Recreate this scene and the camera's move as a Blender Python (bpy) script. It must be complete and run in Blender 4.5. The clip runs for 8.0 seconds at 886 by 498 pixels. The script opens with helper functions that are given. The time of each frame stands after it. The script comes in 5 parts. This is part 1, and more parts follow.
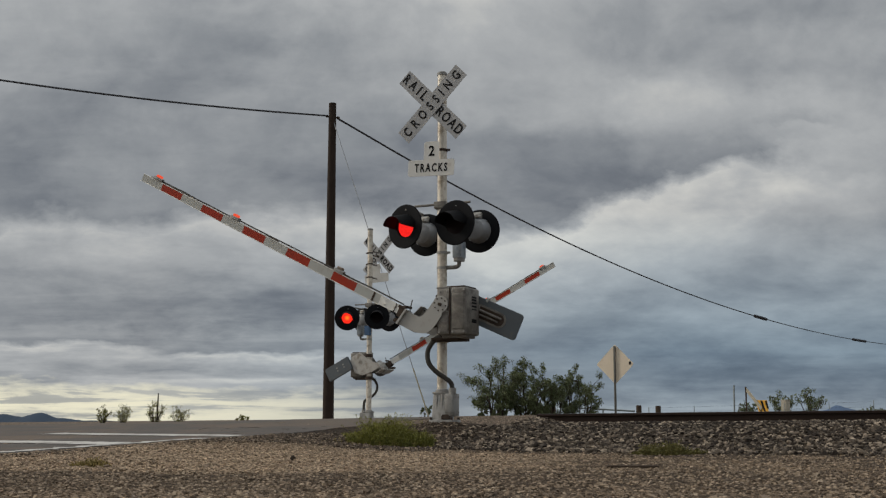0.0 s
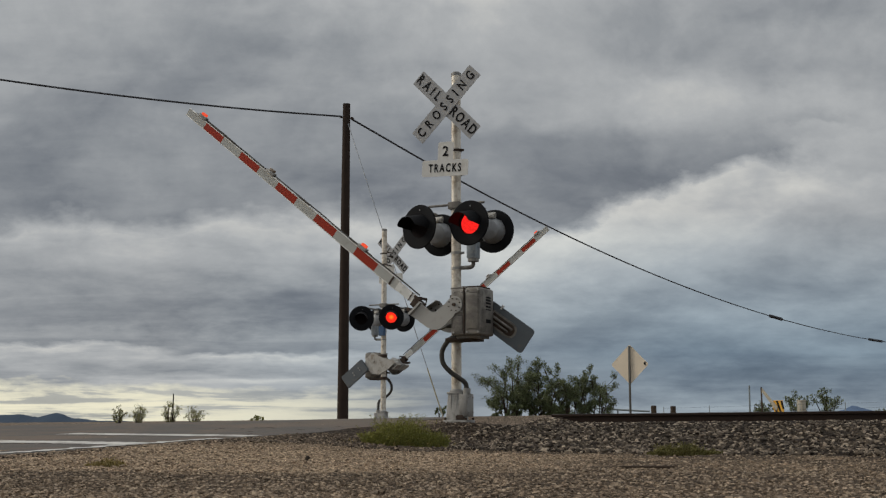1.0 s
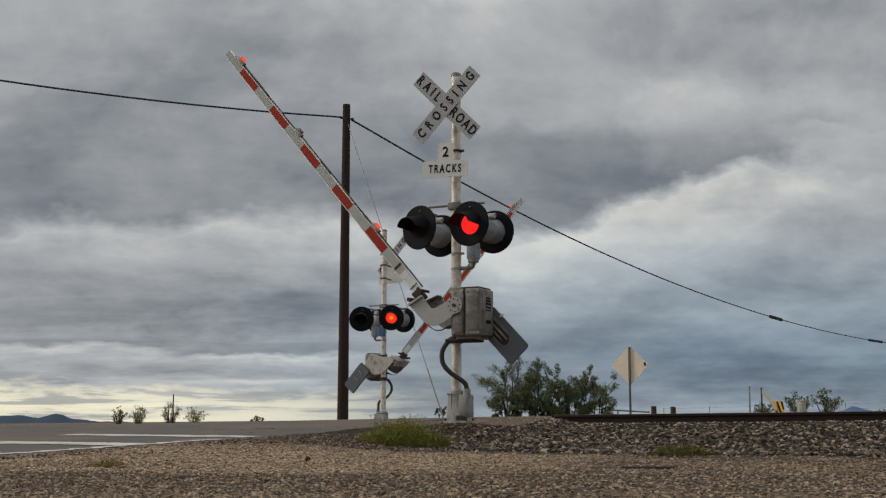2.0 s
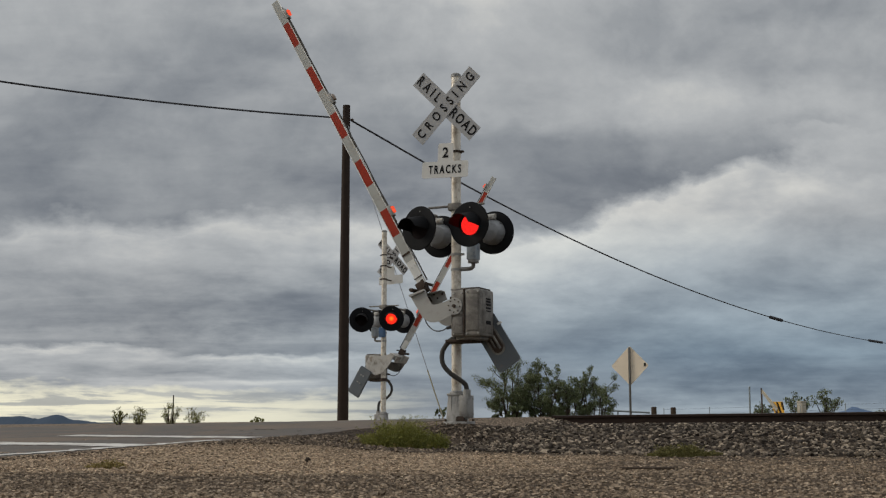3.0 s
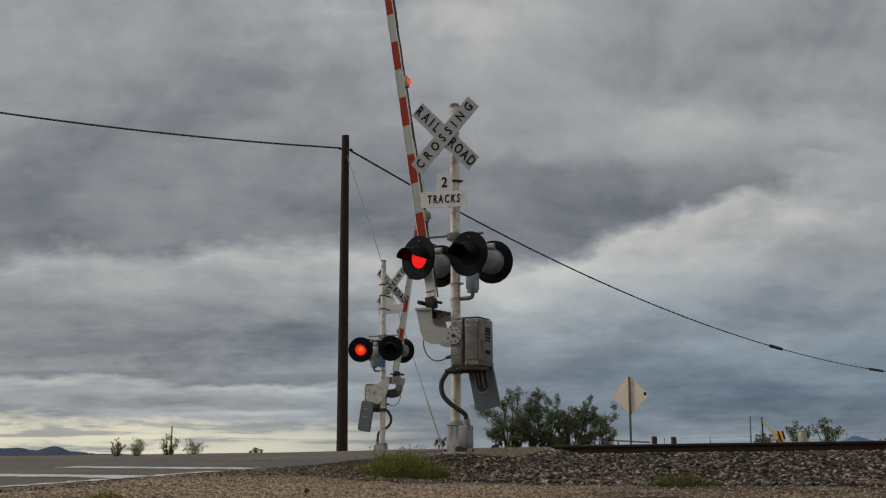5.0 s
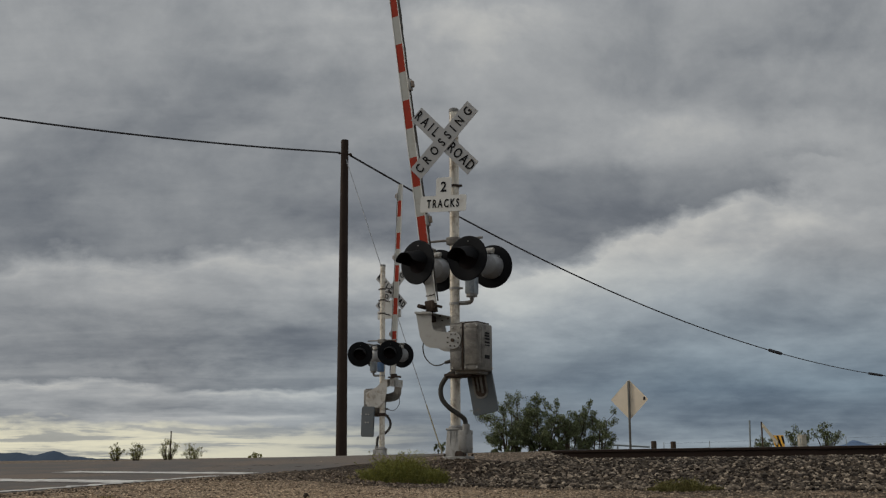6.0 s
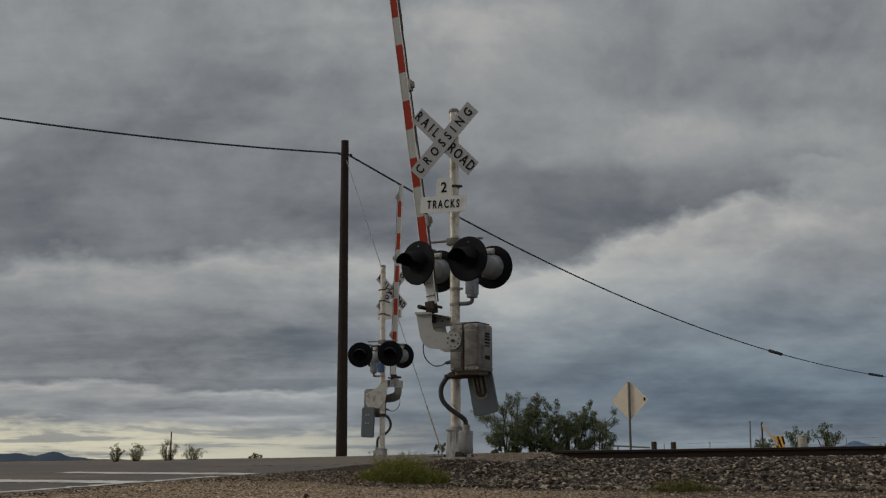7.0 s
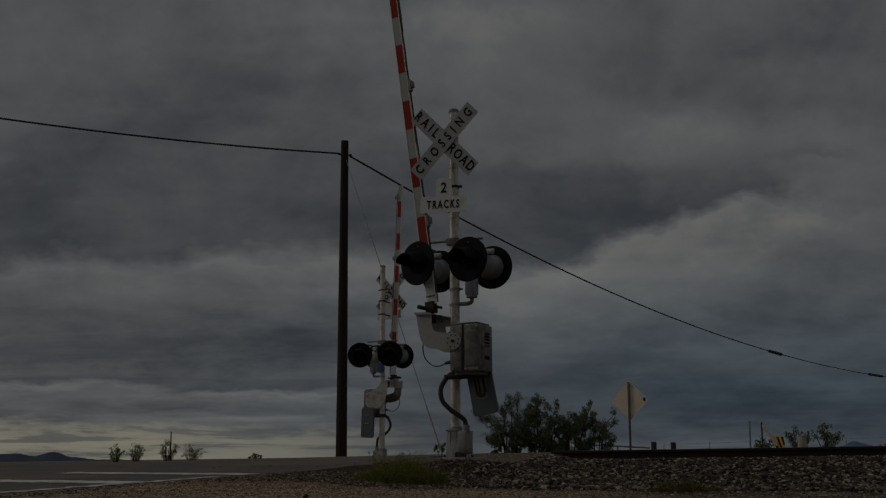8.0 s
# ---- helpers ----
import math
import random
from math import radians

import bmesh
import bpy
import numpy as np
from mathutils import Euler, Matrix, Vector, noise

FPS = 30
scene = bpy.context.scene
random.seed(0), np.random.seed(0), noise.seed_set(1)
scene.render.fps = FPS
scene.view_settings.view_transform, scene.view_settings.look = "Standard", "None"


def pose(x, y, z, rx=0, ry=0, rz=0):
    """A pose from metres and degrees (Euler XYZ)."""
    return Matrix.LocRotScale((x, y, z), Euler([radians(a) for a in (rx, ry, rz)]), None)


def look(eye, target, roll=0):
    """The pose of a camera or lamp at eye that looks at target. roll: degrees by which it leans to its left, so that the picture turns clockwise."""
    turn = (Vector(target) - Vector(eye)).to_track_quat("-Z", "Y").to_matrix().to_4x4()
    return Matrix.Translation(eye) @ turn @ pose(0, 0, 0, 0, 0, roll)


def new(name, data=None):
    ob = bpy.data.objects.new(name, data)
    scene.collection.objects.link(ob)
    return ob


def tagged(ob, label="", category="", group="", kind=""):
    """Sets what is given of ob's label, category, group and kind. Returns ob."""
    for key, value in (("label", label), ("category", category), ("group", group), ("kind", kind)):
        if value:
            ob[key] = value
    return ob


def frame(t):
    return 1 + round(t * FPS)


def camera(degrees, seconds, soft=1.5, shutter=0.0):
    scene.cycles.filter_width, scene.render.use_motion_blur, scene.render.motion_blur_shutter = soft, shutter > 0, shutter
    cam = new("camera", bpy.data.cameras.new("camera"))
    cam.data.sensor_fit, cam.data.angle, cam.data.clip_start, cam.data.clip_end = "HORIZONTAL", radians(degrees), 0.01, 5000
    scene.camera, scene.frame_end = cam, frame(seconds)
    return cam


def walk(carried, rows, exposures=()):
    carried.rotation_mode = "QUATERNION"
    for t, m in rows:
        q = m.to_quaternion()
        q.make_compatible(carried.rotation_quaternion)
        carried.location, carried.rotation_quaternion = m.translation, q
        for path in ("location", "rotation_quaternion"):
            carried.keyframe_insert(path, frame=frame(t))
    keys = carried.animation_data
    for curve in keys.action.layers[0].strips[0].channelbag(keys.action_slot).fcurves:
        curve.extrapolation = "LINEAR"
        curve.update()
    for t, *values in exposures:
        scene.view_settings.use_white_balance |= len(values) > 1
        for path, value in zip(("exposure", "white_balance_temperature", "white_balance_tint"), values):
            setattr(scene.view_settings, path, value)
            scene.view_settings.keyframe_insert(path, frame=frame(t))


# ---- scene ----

# World axes: x to the right across the road, y along the road away over the tracks, origin at the foot of the near signal mast.
EYE = (6.5, -13.741, 0.161)
HEADING = -26.0


def view(turn, up, lean):
    h, p = radians(HEADING + turn), radians(up)
    way = Vector((math.sin(h) * math.cos(p), math.cos(h) * math.cos(p), math.sin(p)))
    return look(EYE, Vector(EYE) + way * 10, -lean)


cam = camera(43.0, 8.0, soft=1.25)
PATH = [(0, 0.727, 8.136, 0), (0.3, 0.727, 8.136, 0), (0.4, 0.465, 8.136, 0), (0.5, 0.349, 8.136, 0), (0.6, 0.218, 8.136, 0),
        (0.7, 0.116, 8.141, 0), (0.8, 0.029, 8.147, 0), (1.0, 0, 8.15, 0), (1.5, 0, 8.164, 0), (2.2, 0, 8.193, 0.02), (3.0, 0, 8.222, 0.04),
        (3.5, 0, 8.213, 0.05), (4.0, 0.029, 8.25, 0.06), (4.2, 0.029, 8.394, 0.08), (4.3, 0.029, 8.623, 0.11), (4.5, 0.029, 9.224, 0.16),
        (4.7, 0.029, 9.525, 0.2), (5.2, 0.064, 9.797, 0.22), (5.8, 0.087, 9.926, 0.24), (6.0, 0.087, 9.955, 0.24), (7.0, 0.076, 9.986, 0.24),
        (8.0, 0.087, 9.998, 0.24)]
walk(cam, [(t, view(a, b, c)) for t, a, b, c in PATH],
     exposures=[(0, -0.05), (1.5, 0), (3.2, 0.06), (4.0, 0), (4.5, -0.13), (5.8, -0.25), (6.5, -0.25), (6.8, -0.33), (7.0, -0.49), (7.5, -1.3), (8.0, -2.3)])

# ---- world and sun ----
SUN_UP, SUN_TURN = 14.0, -108.0


class Nodes:
    """Short hand for node trees."""

    def __init__(self, tree):
        self.tree = tree
        tree.nodes.clear()

    def add(self, kind, **settings):
        n = self.tree.nodes.new(kind)
        for key, value in settings.items():
            if key == "ins":
                for k, v in value.items():
                    self.put(n.inputs[k], v)
            elif key == "operation":
                n.operation = value
            elif key == "blend_type":
                n.blend_type = value
            elif key == "data_type":
                n.data_type = value
        return n

    def put(self, socket, v):
        if isinstance(v, bpy.types.NodeSocket):
            self.tree.links.new(v, socket)
        else:
            socket.default_value = v

    def math(self, op, a, b=0.0, c=0.0):
        n = self.tree.nodes.new("ShaderNodeMath")
        n.operation = op
        for i, v in enumerate((a, b, c)):
            self.put(n.inputs[i], v)
        return n.outputs[0]

    def mix(self, fac, a, b, how="MIX"):
        n = self.tree.nodes.new("ShaderNodeMix")
        n.data_type, n.blend_type = "RGBA", how
        self.put(n.inputs[0], fac)
        for i, v in ((6, a), (7, b)):
            self.put(n.inputs[i], (*v, 1) if isinstance(v, tuple) and len(v) == 3 else v)
        return n.outputs[2]

    def ramp(self, fac, *stops):
        n = self.tree.nodes.new("ShaderNodeValToRGB")
        e = n.color_ramp.elements
        while len(e) < len(stops):
            e.new(0.5)
        for el, (p, c) in zip(e, stops):
            el.position, el.color = p, (*c, 1) if isinstance(c, tuple) else (c, c, c, 1)
        self.put(n.inputs[0], fac)
        return n.outputs[0]

    def noise(self, vector, scale, detail=4.0, rough=0.55, warp=0.0):
        n = self.tree.nodes.new("ShaderNodeTexNoise")
        n.inputs["Scale"].default_value, n.inputs["Detail"].default_value = scale, detail
        n.inputs["Roughness"].default_value, n.inputs["Distortion"].default_value = rough, warp
        if vector is not None:
            self.tree.links.new(vector, n.inputs["Vector"])
        return n.outputs[0]

    def xyz(self, x, y, z):
        n = self.tree.nodes.new("ShaderNodeCombineXYZ")
        for i, v in enumerate((x, y, z)):
            self.put(n.inputs[i], v)
        return n.outputs[0]


# soft masses of the deck, ahead of the view: bearing, height, half width, half height, slant, lighter or darker
CLOUD_MASSES = [(-0.33, 0.25, 0.16, 0.05, 0.0, -0.03), (-0.05, 0.215, 0.13, 0.05, 0.0, -0.045), (-0.09, 0.345, 0.14, 0.050, 0.0, 0.04),
                (0.24, 0.285, 0.18, 0.040, -0.05, 0.09), (0.34, 0.262, 0.06, 0.012, 0.0, -0.07), (0.33, 0.365, 0.13, 0.035, 0.0, -0.06),
                (0.0, 0.395, 0.17, 0.040, 0.0, 0.11), (0.01, 0.285, 0.12, 0.035, 0.0, -0.06), (-0.22, 0.330, 0.16, 0.030, 0.05, -0.04), (0.26, 0.030, 0.30, 0.062, 0.0, -0.13),
                (-0.20, 0.083, 0.24, 0.034, 0.0, -0.105), (0.02, 0.145, 0.12, 0.045, 0.0, 0.10), (0.38, 0.14, 0.10, 0.03, 0.0, 0.05), (0.36, 0.20, 0.08, 0.03, 0.0, 0.06)]
# banks of cloud with a crisp underside: bearing, height, slope, half width, crispness, depth above, change above, depth below, change below
CLOUD_BANKS = [(-0.25, 0.171, 0.02, 0.24, 0.012, 0.085, -0.115, 0.045, 0.165), (0.175, 0.188, 0.27, 0.145, 0.009, 0.055, -0.125, 0.070, 0.20),
               (-0.34, 0.057, 0.0, 0.09, 0.003, 0.030, -0.045, 0.010, 0.20), (-0.16, 0.048, 0.0, 0.10, 0.003, 0.030, -0.045, 0.010, 0.21), (-0.22, 0.030, 0.0, 0.12, 0.0025, 0.008, -0.04, 0.008, 0.10), (0.05, 0.262, -0.06, 0.17, 0.012, 0.030, 0.040, 0.030, -0.060),
               (-0.18, 0.116, 0.03, 0.20, 0.006, 0.020, -0.030, 0.018, 0.030), (0.20, 0.098, -0.03, 0.22, 0.006, 0.020, -0.035, 0.016, 0.030),
               (-0.16, 0.285, 0.08, 0.20, 0.012, 0.030, -0.035, 0.035, 0.030)]


def make_world():
    world = bpy.data.worlds.new("sky")
    scene.world = world
    world.use_nodes = True
    N = Nodes(world.node_tree)
    sky = N.add("ShaderNodeTexSky")
    sky.sky_type, sky.sun_disc = "NISHITA", False
    sky.sun_elevation, sky.sun_rotation = radians(SUN_UP), radians(SUN_TURN)
    coord = N.add("ShaderNodeTexCoord")
    turn = N.add("ShaderNodeMapping")
    turn.inputs["Rotation"].default_value = (0, 0, radians(HEADING))
    N.put(turn.inputs["Vector"], coord.outputs["Generated"])
    sep = N.add("ShaderNodeSeparateXYZ")
    N.put(sep.inputs[0], turn.outputs[0])
    x, y, z = sep.outputs
    up = N.math("MAXIMUM", z, 0.0)
    ahead = N.math("MAXIMUM", N.math("ABSOLUTE", y), 0.05)
    side, rise = N.math("DIVIDE", x, ahead), N.math("DIVIDE", N.math("MAXIMUM", z, -0.03), ahead)
    squeezed = N.math("LOGARITHM", N.math("ADD", rise, 0.13), 2.718)
    # ragged cloud texture: long flat rolls low down, lumps higher up
    deck = N.math("ADD", up, 0.16)
    flat = N.xyz(N.math("DIVIDE", x, deck), N.math("MULTIPLY", N.math("DIVIDE", y, deck), 1.0), 3.7)
    rolls = N.xyz(N.math("MULTIPLY", side, 8.0), N.math("MULTIPLY", squeezed, 4.4), 1.3)
    lumps = N.noise(rolls, 1.0, 7.0, 0.56, 0.25)
    fine = N.noise(rolls, 3.4, 6.0, 0.6, 0.3)
    big = N.noise(flat, 1.3, 5.0, 0.55, 0.4)
    # the large masses of the deck, with frayed outlines
    fray_s = N.math("MULTIPLY", N.math("SUBTRACT", N.noise(rolls, 1.7, 5.0, 0.6), 0.5), 0.16)
    fray_h = N.math("MULTIPLY", N.math("SUBTRACT", N.noise(rolls, 2.3, 5.0, 0.6), 0.5), 0.055)
    s1, h1 = N.math("ADD", side, fray_s), N.math("ADD", rise, fray_h)
    edges = N.ramp(lumps, (0.36, 0.0), (0.47, 0.42), (0.52, 0.6), (0.66, 1.0))
    tone = N.math("ADD", 0.325, N.math("MULTIPLY", N.math("SUBTRACT", edges, 0.5), 0.10))
    tone = N.math("ADD", tone, N.math("MULTIPLY", N.math("SUBTRACT", fine, 0.5), N.ramp(rise, (0.03, 0.12), (0.22, 0.085))))
    tone = N.math("ADD", tone, N.ramp(rise, (0.18, 0.0), (0.30, 0.04)))
    # low, distant cloud lies in thin level streaks with crisp lower edges
    level = N.xyz(N.math("MULTIPLY", side, 4.5), N.math("MULTIPLY", squeezed, 9.0), 6.1)
    streaks = N.ramp(N.noise(level, 1.35, 6.0, 0.58, 0.35), (0.40, 0.0), (0.49, 0.38), (0.53, 0.62), (0.66, 1.0))
    tone = N.math("ADD", tone, N.math("MULTIPLY", N.math("SUBTRACT", streaks, 0.42), N.math("MULTIPLY", N.ramp(rise, (0.0, 0.10), (0.05, 0.09), (0.12, 0.035)), N.ramp(N.math("ADD", side, 0.5), (0.35, 1.0), (0.55, 0.45)))))
    tone = N.math("ADD", tone, N.math("MULTIPLY", N.math("SUBTRACT", big, 0.5), 0.10))
    for s0, h0, ws, wh, tilt, amount in CLOUD_MASSES:
        ds = N.math("SUBTRACT", s1, s0)
        dh = N.math("SUBTRACT", N.math("SUBTRACT", h1, h0), N.math("MULTIPLY", ds, tilt))
        # flat undersides: dark cloud ends sharply below, light gaps end sharply above
        over, under = (wh, wh * 0.4) if amount < 0 else (wh * 0.5, wh)
        reach = N.math("ADD", N.math("DIVIDE", N.math("MAXIMUM", dh, 0.0), over), N.math("DIVIDE", N.math("MAXIMUM", N.math("MULTIPLY", dh, -1.0), 0.0), under))
        q = N.math("ADD", N.math("POWER", N.math("ABSOLUTE", N.math("DIVIDE", ds, ws)), 2.0), N.math("POWER", reach, 2.0))
        tone = N.math("ADD", tone, N.math("MULTIPLY", N.math("POWER", 2.718, N.math("MULTIPLY", q, -1.0)), amount))
    # ragged, puffy undersides
    puff = N.math("MULTIPLY", N.math("SUBTRACT", N.noise(rolls, 1.4, 8.0, 0.58, 0.2), 0.5), 0.075)
    s2 = N.math("ADD", side, N.math("MULTIPLY", N.math("SUBTRACT", N.noise(rolls, 1.9, 6.0, 0.55), 0.5), 0.12))
    for s0, h0, slope, half, crisp, high, above, deep, below in CLOUD_BANKS:
        ds = N.math("SUBTRACT", s2, s0)
        wave = N.math("MULTIPLY", puff, min(1.0, 0.32 + h0 * 4.5))
        d = N.math("SUBTRACT", N.math("SUBTRACT", N.math("ADD", rise, wave), h0), N.math("MULTIPLY", ds, slope))
        over = N.ramp(N.math("ADD", N.math("DIVIDE", d, crisp * 4), 0.5), (0.25, 0.0), (0.5, 0.5), (0.75, 1.0))
        up_part = N.math("MULTIPLY", over, N.math("MULTIPLY", N.math("POWER", 2.718, N.math("DIVIDE", N.math("MAXIMUM", d, 0.0), -high)), above))
        low_part = N.math("MULTIPLY", N.math("SUBTRACT", 1.0, over), N.math("MULTIPLY", N.math("POWER", 2.718, N.math("DIVIDE", N.math("MINIMUM", d, 0.0), deep)), below))
        reach = N.math("POWER", 2.718, N.math("MULTIPLY", N.math("POWER", N.math("ABSOLUTE", N.math("DIVIDE", ds, half)), 4.0), -0.7))
        tone = N.math("ADD", tone, N.math("MULTIPLY", reach, N.math("ADD", up_part, low_part)))
    cloud = N.ramp(tone, (0.08, (0.088, 0.105, 0.13)), (0.20, (0.178, 0.196, 0.222)), (0.30, (0.28, 0.298, 0.318)), (0.42, (0.42, 0.435, 0.445)), (0.56, (0.66, 0.655, 0.62)))
    # low, far cloud takes on the blue of the air
    air = N.ramp(N.math("ADD", side, 0.5), (0.25, (1.0, 1.0, 1.0)), (0.72, (0.82, 1.0, 1.13)))
    cloud = N.mix(N.ramp(rise, (0.0, 0.6), (0.05, 1.0), (0.18, 0.0)), cloud, N.mix(1.0, cloud, air, "MULTIPLY"))
    # thick cloud is brighter towards the zenith
    gain = N.math("ADD", 1.0, N.math("MULTIPLY", N.ramp(up, (0.36, 0.0), (0.9, 1.0)), 1.1))
    cloud = N.mix(1.0, cloud, N.xyz(gain, gain, gain), "MULTIPLY")
    # clear sky under the deck at the horizon
    gap = N.math("MULTIPLY", N.ramp(N.math("ADD", N.math("SUBTRACT", N.math("ADD", rise, N.math("MULTIPLY", fray_h, 0.45)), N.math("MULTIPLY", N.math("MAXIMUM", N.math("SUBTRACT", -0.20, side), 0.0), 0.035)), 0.1), (0.104, 1.0), (0.114, 0.75), (0.121, 0.0)), N.ramp(N.math("ADD", side, 0.5), (0.25, 1.0), (0.38, 0.7), (0.50, 0.0)))
    gap = N.math("MULTIPLY", gap, N.ramp(N.math("ADD", N.math("MULTIPLY", fine, 0.5), N.math("MULTIPLY", streaks, 0.5)), (0.30, 0.25), (0.42, 0.8), (0.6, 1.0)))
    warm = N.mix(0.75, sky.outputs[0], (8.6, 8.35, 6.7))
    glow = N.mix(1.0, warm, (0.118, 0.118, 0.116), "MULTIPLY")
    colour = N.mix(gap, cloud, glow)
    back = N.add("ShaderNodeBackground")
    N.put(back.inputs[0], colour)
    back.inputs[1].default_value = 1.0
    out = N.add("ShaderNodeOutputWorld")
    N.put(out.inputs[0], back.outputs[0])


make_world()
sun = new("sun", bpy.data.lights.new("sun", "SUN"))
sun.data.energy, sun.data.angle, sun.data.color = 1.3, radians(18), (1.0, 0.93, 0.82)
sun.matrix_basis = look((math.sin(radians(SUN_TURN)) * 50, math.cos(radians(SUN_TURN)) * 50, 50 * math.tan(radians(SUN_UP + 14))), (0, 0, 0))


# ---- materials ----
def material(name, colour, rough=0.6, metal=0.0, vary=0.12, scale=6.0, fine=60.0, bump=0.1, dirt=None, dirt_amount=0.0, dirt_scale=3.0,
             island=0.0, per_object=0.0, depth=0.01):
    m = bpy.data.materials.new(name)
    m.use_nodes = True
    N = Nodes(m.node_tree)
    coord = N.add("ShaderNodeTexCoord").outputs["Object"]
    c = (*colour, 1)
    a, b = N.noise(coord, scale, 4.0, 0.6), N.noise(coord, fine, 3.0, 0.6)
    shade = N.math("ADD", N.math("MULTIPLY", N.math("SUBTRACT", a, 0.5), vary * 3), N.math("MULTIPLY", N.math("SUBTRACT", b, 0.5), vary * 2))
    if island:
        g = N.add("ShaderNodeNewGeometry").outputs["Random Per Island"]
        shade = N.math("ADD", shade, N.math("MULTIPLY", N.math("SUBTRACT", g, 0.5), island * 2))
    if per_object:
        g = N.add("ShaderNodeObjectInfo").outputs["Random"]
        shade = N.math("ADD", shade, N.math("MULTIPLY", N.math("SUBTRACT", g, 0.5), per_object * 2))
    gain = N.math("ADD", 1.0, shade)
    col = N.mix(1.0, c, N.xyz(gain, gain, gain), "MULTIPLY")
    if dirt:
        spots = N.ramp(N.noise(coord, dirt_scale, 7.0, 0.68, 0.4), (0.62 - 0.35 * dirt_amount, 0.0), (0.75 - 0.25 * dirt_amount, 1.0))
        col = N.mix(N.math("MULTIPLY", spots, min(1.0, 0.35 + dirt_amount)), col, dirt)
    p = N.add("ShaderNodeBsdfPrincipled")
    N.put(p.inputs["Base Color"], col)
    N.put(p.inputs["Roughness"], N.math("ADD", rough, N.math("MULTIPLY", N.math("SUBTRACT", a, 0.5), 0.25)))
    p.inputs["Metallic"].default_value = metal
    p.inputs["Specular IOR Level"].default_value = 0.5 if rough < 0.7 else 0.15
    if bump:
        n = N.add("ShaderNodeBump")
        n.inputs["Strength"].default_value, n.inputs["Distance"].default_value = bump, depth
        N.put(n.inputs["Height"], N.math("ADD", N.math("MULTIPLY", a, 0.5), b))
        N.put(p.inputs["Normal"], n.outputs[0])
    N.put(N.add("ShaderNodeOutputMaterial").inputs[0], p.outputs[0])
    return m


def glowing(name, colour, strength, hot=None):
    m = bpy.data.materials.new(name)
    m.use_nodes = True
    N = Nodes(m.node_tree)
    coord = N.add("ShaderNodeTexCoord").outputs["Object"]
    cells = N.add("ShaderNodeTexVoronoi")
    cells.inputs["Scale"].default_value = 55.0
    N.put(cells.inputs["Vector"], coord)
    e = N.add("ShaderNodeEmission")
    col = N.mix(N.ramp(cells.outputs["Distance"], (0.1, 0.0), (0.6, 0.45)), colour, tuple(k * 0.35 for k in colour))
    if hot:
        far = N.add("ShaderNodeVectorMath")
        far.operation = "LENGTH"
        N.put(far.inputs[0], coord)
        col = N.mix(N.ramp(far.outputs["Value"], (0.01, 1.0), (0.075, 0.0)), col, hot)
    N.put(e.inputs[0], col)
    e.inputs[1].default_value = strength
    N.put(N.add("ShaderNodeOutputMaterial").inputs[0], e.outputs[0])
    return m


GALV = material("aluminium_paint", (0.50, 0.48, 0.44), 0.5, 0.25, 0.12, 6, 70, 0.2, (0.24, 0.19, 0.14), 0.42, 8)
FOOT = material("cast_foot_paint", (0.31, 0.30, 0.28), 0.55, 0.2, 0.12, 7, 80, 0.25, (0.13, 0.115, 0.10), 0.42, 7)
MASTP = material("mast_paint", (0.74, 0.68, 0.58), 0.42, 0.3, 0.09, 4, 60, 0.14, (0.30, 0.22, 0.14), 0.42, 9)
CAST = material("cast_aluminium", (0.30, 0.295, 0.28), 0.6, 0.3, 0.13, 7, 90, 0.3, (0.14, 0.125, 0.11), 0.42, 6)
PLATE = material("bracket_steel", (0.38, 0.37, 0.345), 0.55, 0.25, 0.06, 5, 90, 0.12, (0.28, 0.25, 0.22), 0.2, 6)
WEIGHT = material("counterweight_paint", (0.11, 0.125, 0.135), 0.6, 0.1, 0.08, 5, 80, 0.15, (0.17, 0.145, 0.12), 0.25, 6)
HOUSING = material("weathered_housing", (0.235, 0.218, 0.192), 0.62, 0.2, 0.16, 6, 70, 0.35, (0.09, 0.08, 0.07), 0.5, 5)
RUST = material("rusty_steel", (0.075, 0.055, 0.043), 0.8, 0.2, 0.2, 8, 90, 0.3, (0.04, 0.032, 0.028), 0.4, 6)
BLACK = material("black_paint", (0.008, 0.008, 0.009), 0.75, 0.0, 0.15, 8, 80, 0.06)
BLACKD = material("matt_black_disc", (0.008, 0.0085, 0.010), 0.75, 0.0, 0.2, 8, 80, 0.06, (0.02, 0.02, 0.02), 0.1, 8)
BOWL = material("grey_lamp_housing", (0.25, 0.255, 0.26), 0.5, 0.2, 0.08, 6, 70, 0.08, (0.16, 0.15, 0.14), 0.2, 8)
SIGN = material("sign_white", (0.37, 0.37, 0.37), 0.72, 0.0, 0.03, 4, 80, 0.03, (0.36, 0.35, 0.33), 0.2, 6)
PLQ = material("plaque_white", (0.62, 0.61, 0.575), 0.45, 0.0, 0.03, 4, 80, 0.03, (0.45, 0.42, 0.37), 0.2, 6)
SIGNBACK = material("sign_back", (0.82, 0.70, 0.54), 0.5, 0.0, 0.05, 4, 60, 0.05, (0.55, 0.46, 0.36), 0.2, 5)
INK = material("sign_black", (0.010, 0.010, 0.011), 0.75, 0, 0.1, 8, 60, 0)
STRIPE_R = material("stripe_red", (0.33, 0.038, 0.02), 0.72, 0.0, 0.06, 5, 80, 0.04, (0.20, 0.05, 0.035), 0.25, 8)
STRIPE_W = material("stripe_white", (0.43, 0.43, 0.40), 0.72, 0.0, 0.05, 5, 80, 0.04, (0.33, 0.30, 0.26), 0.25, 8)
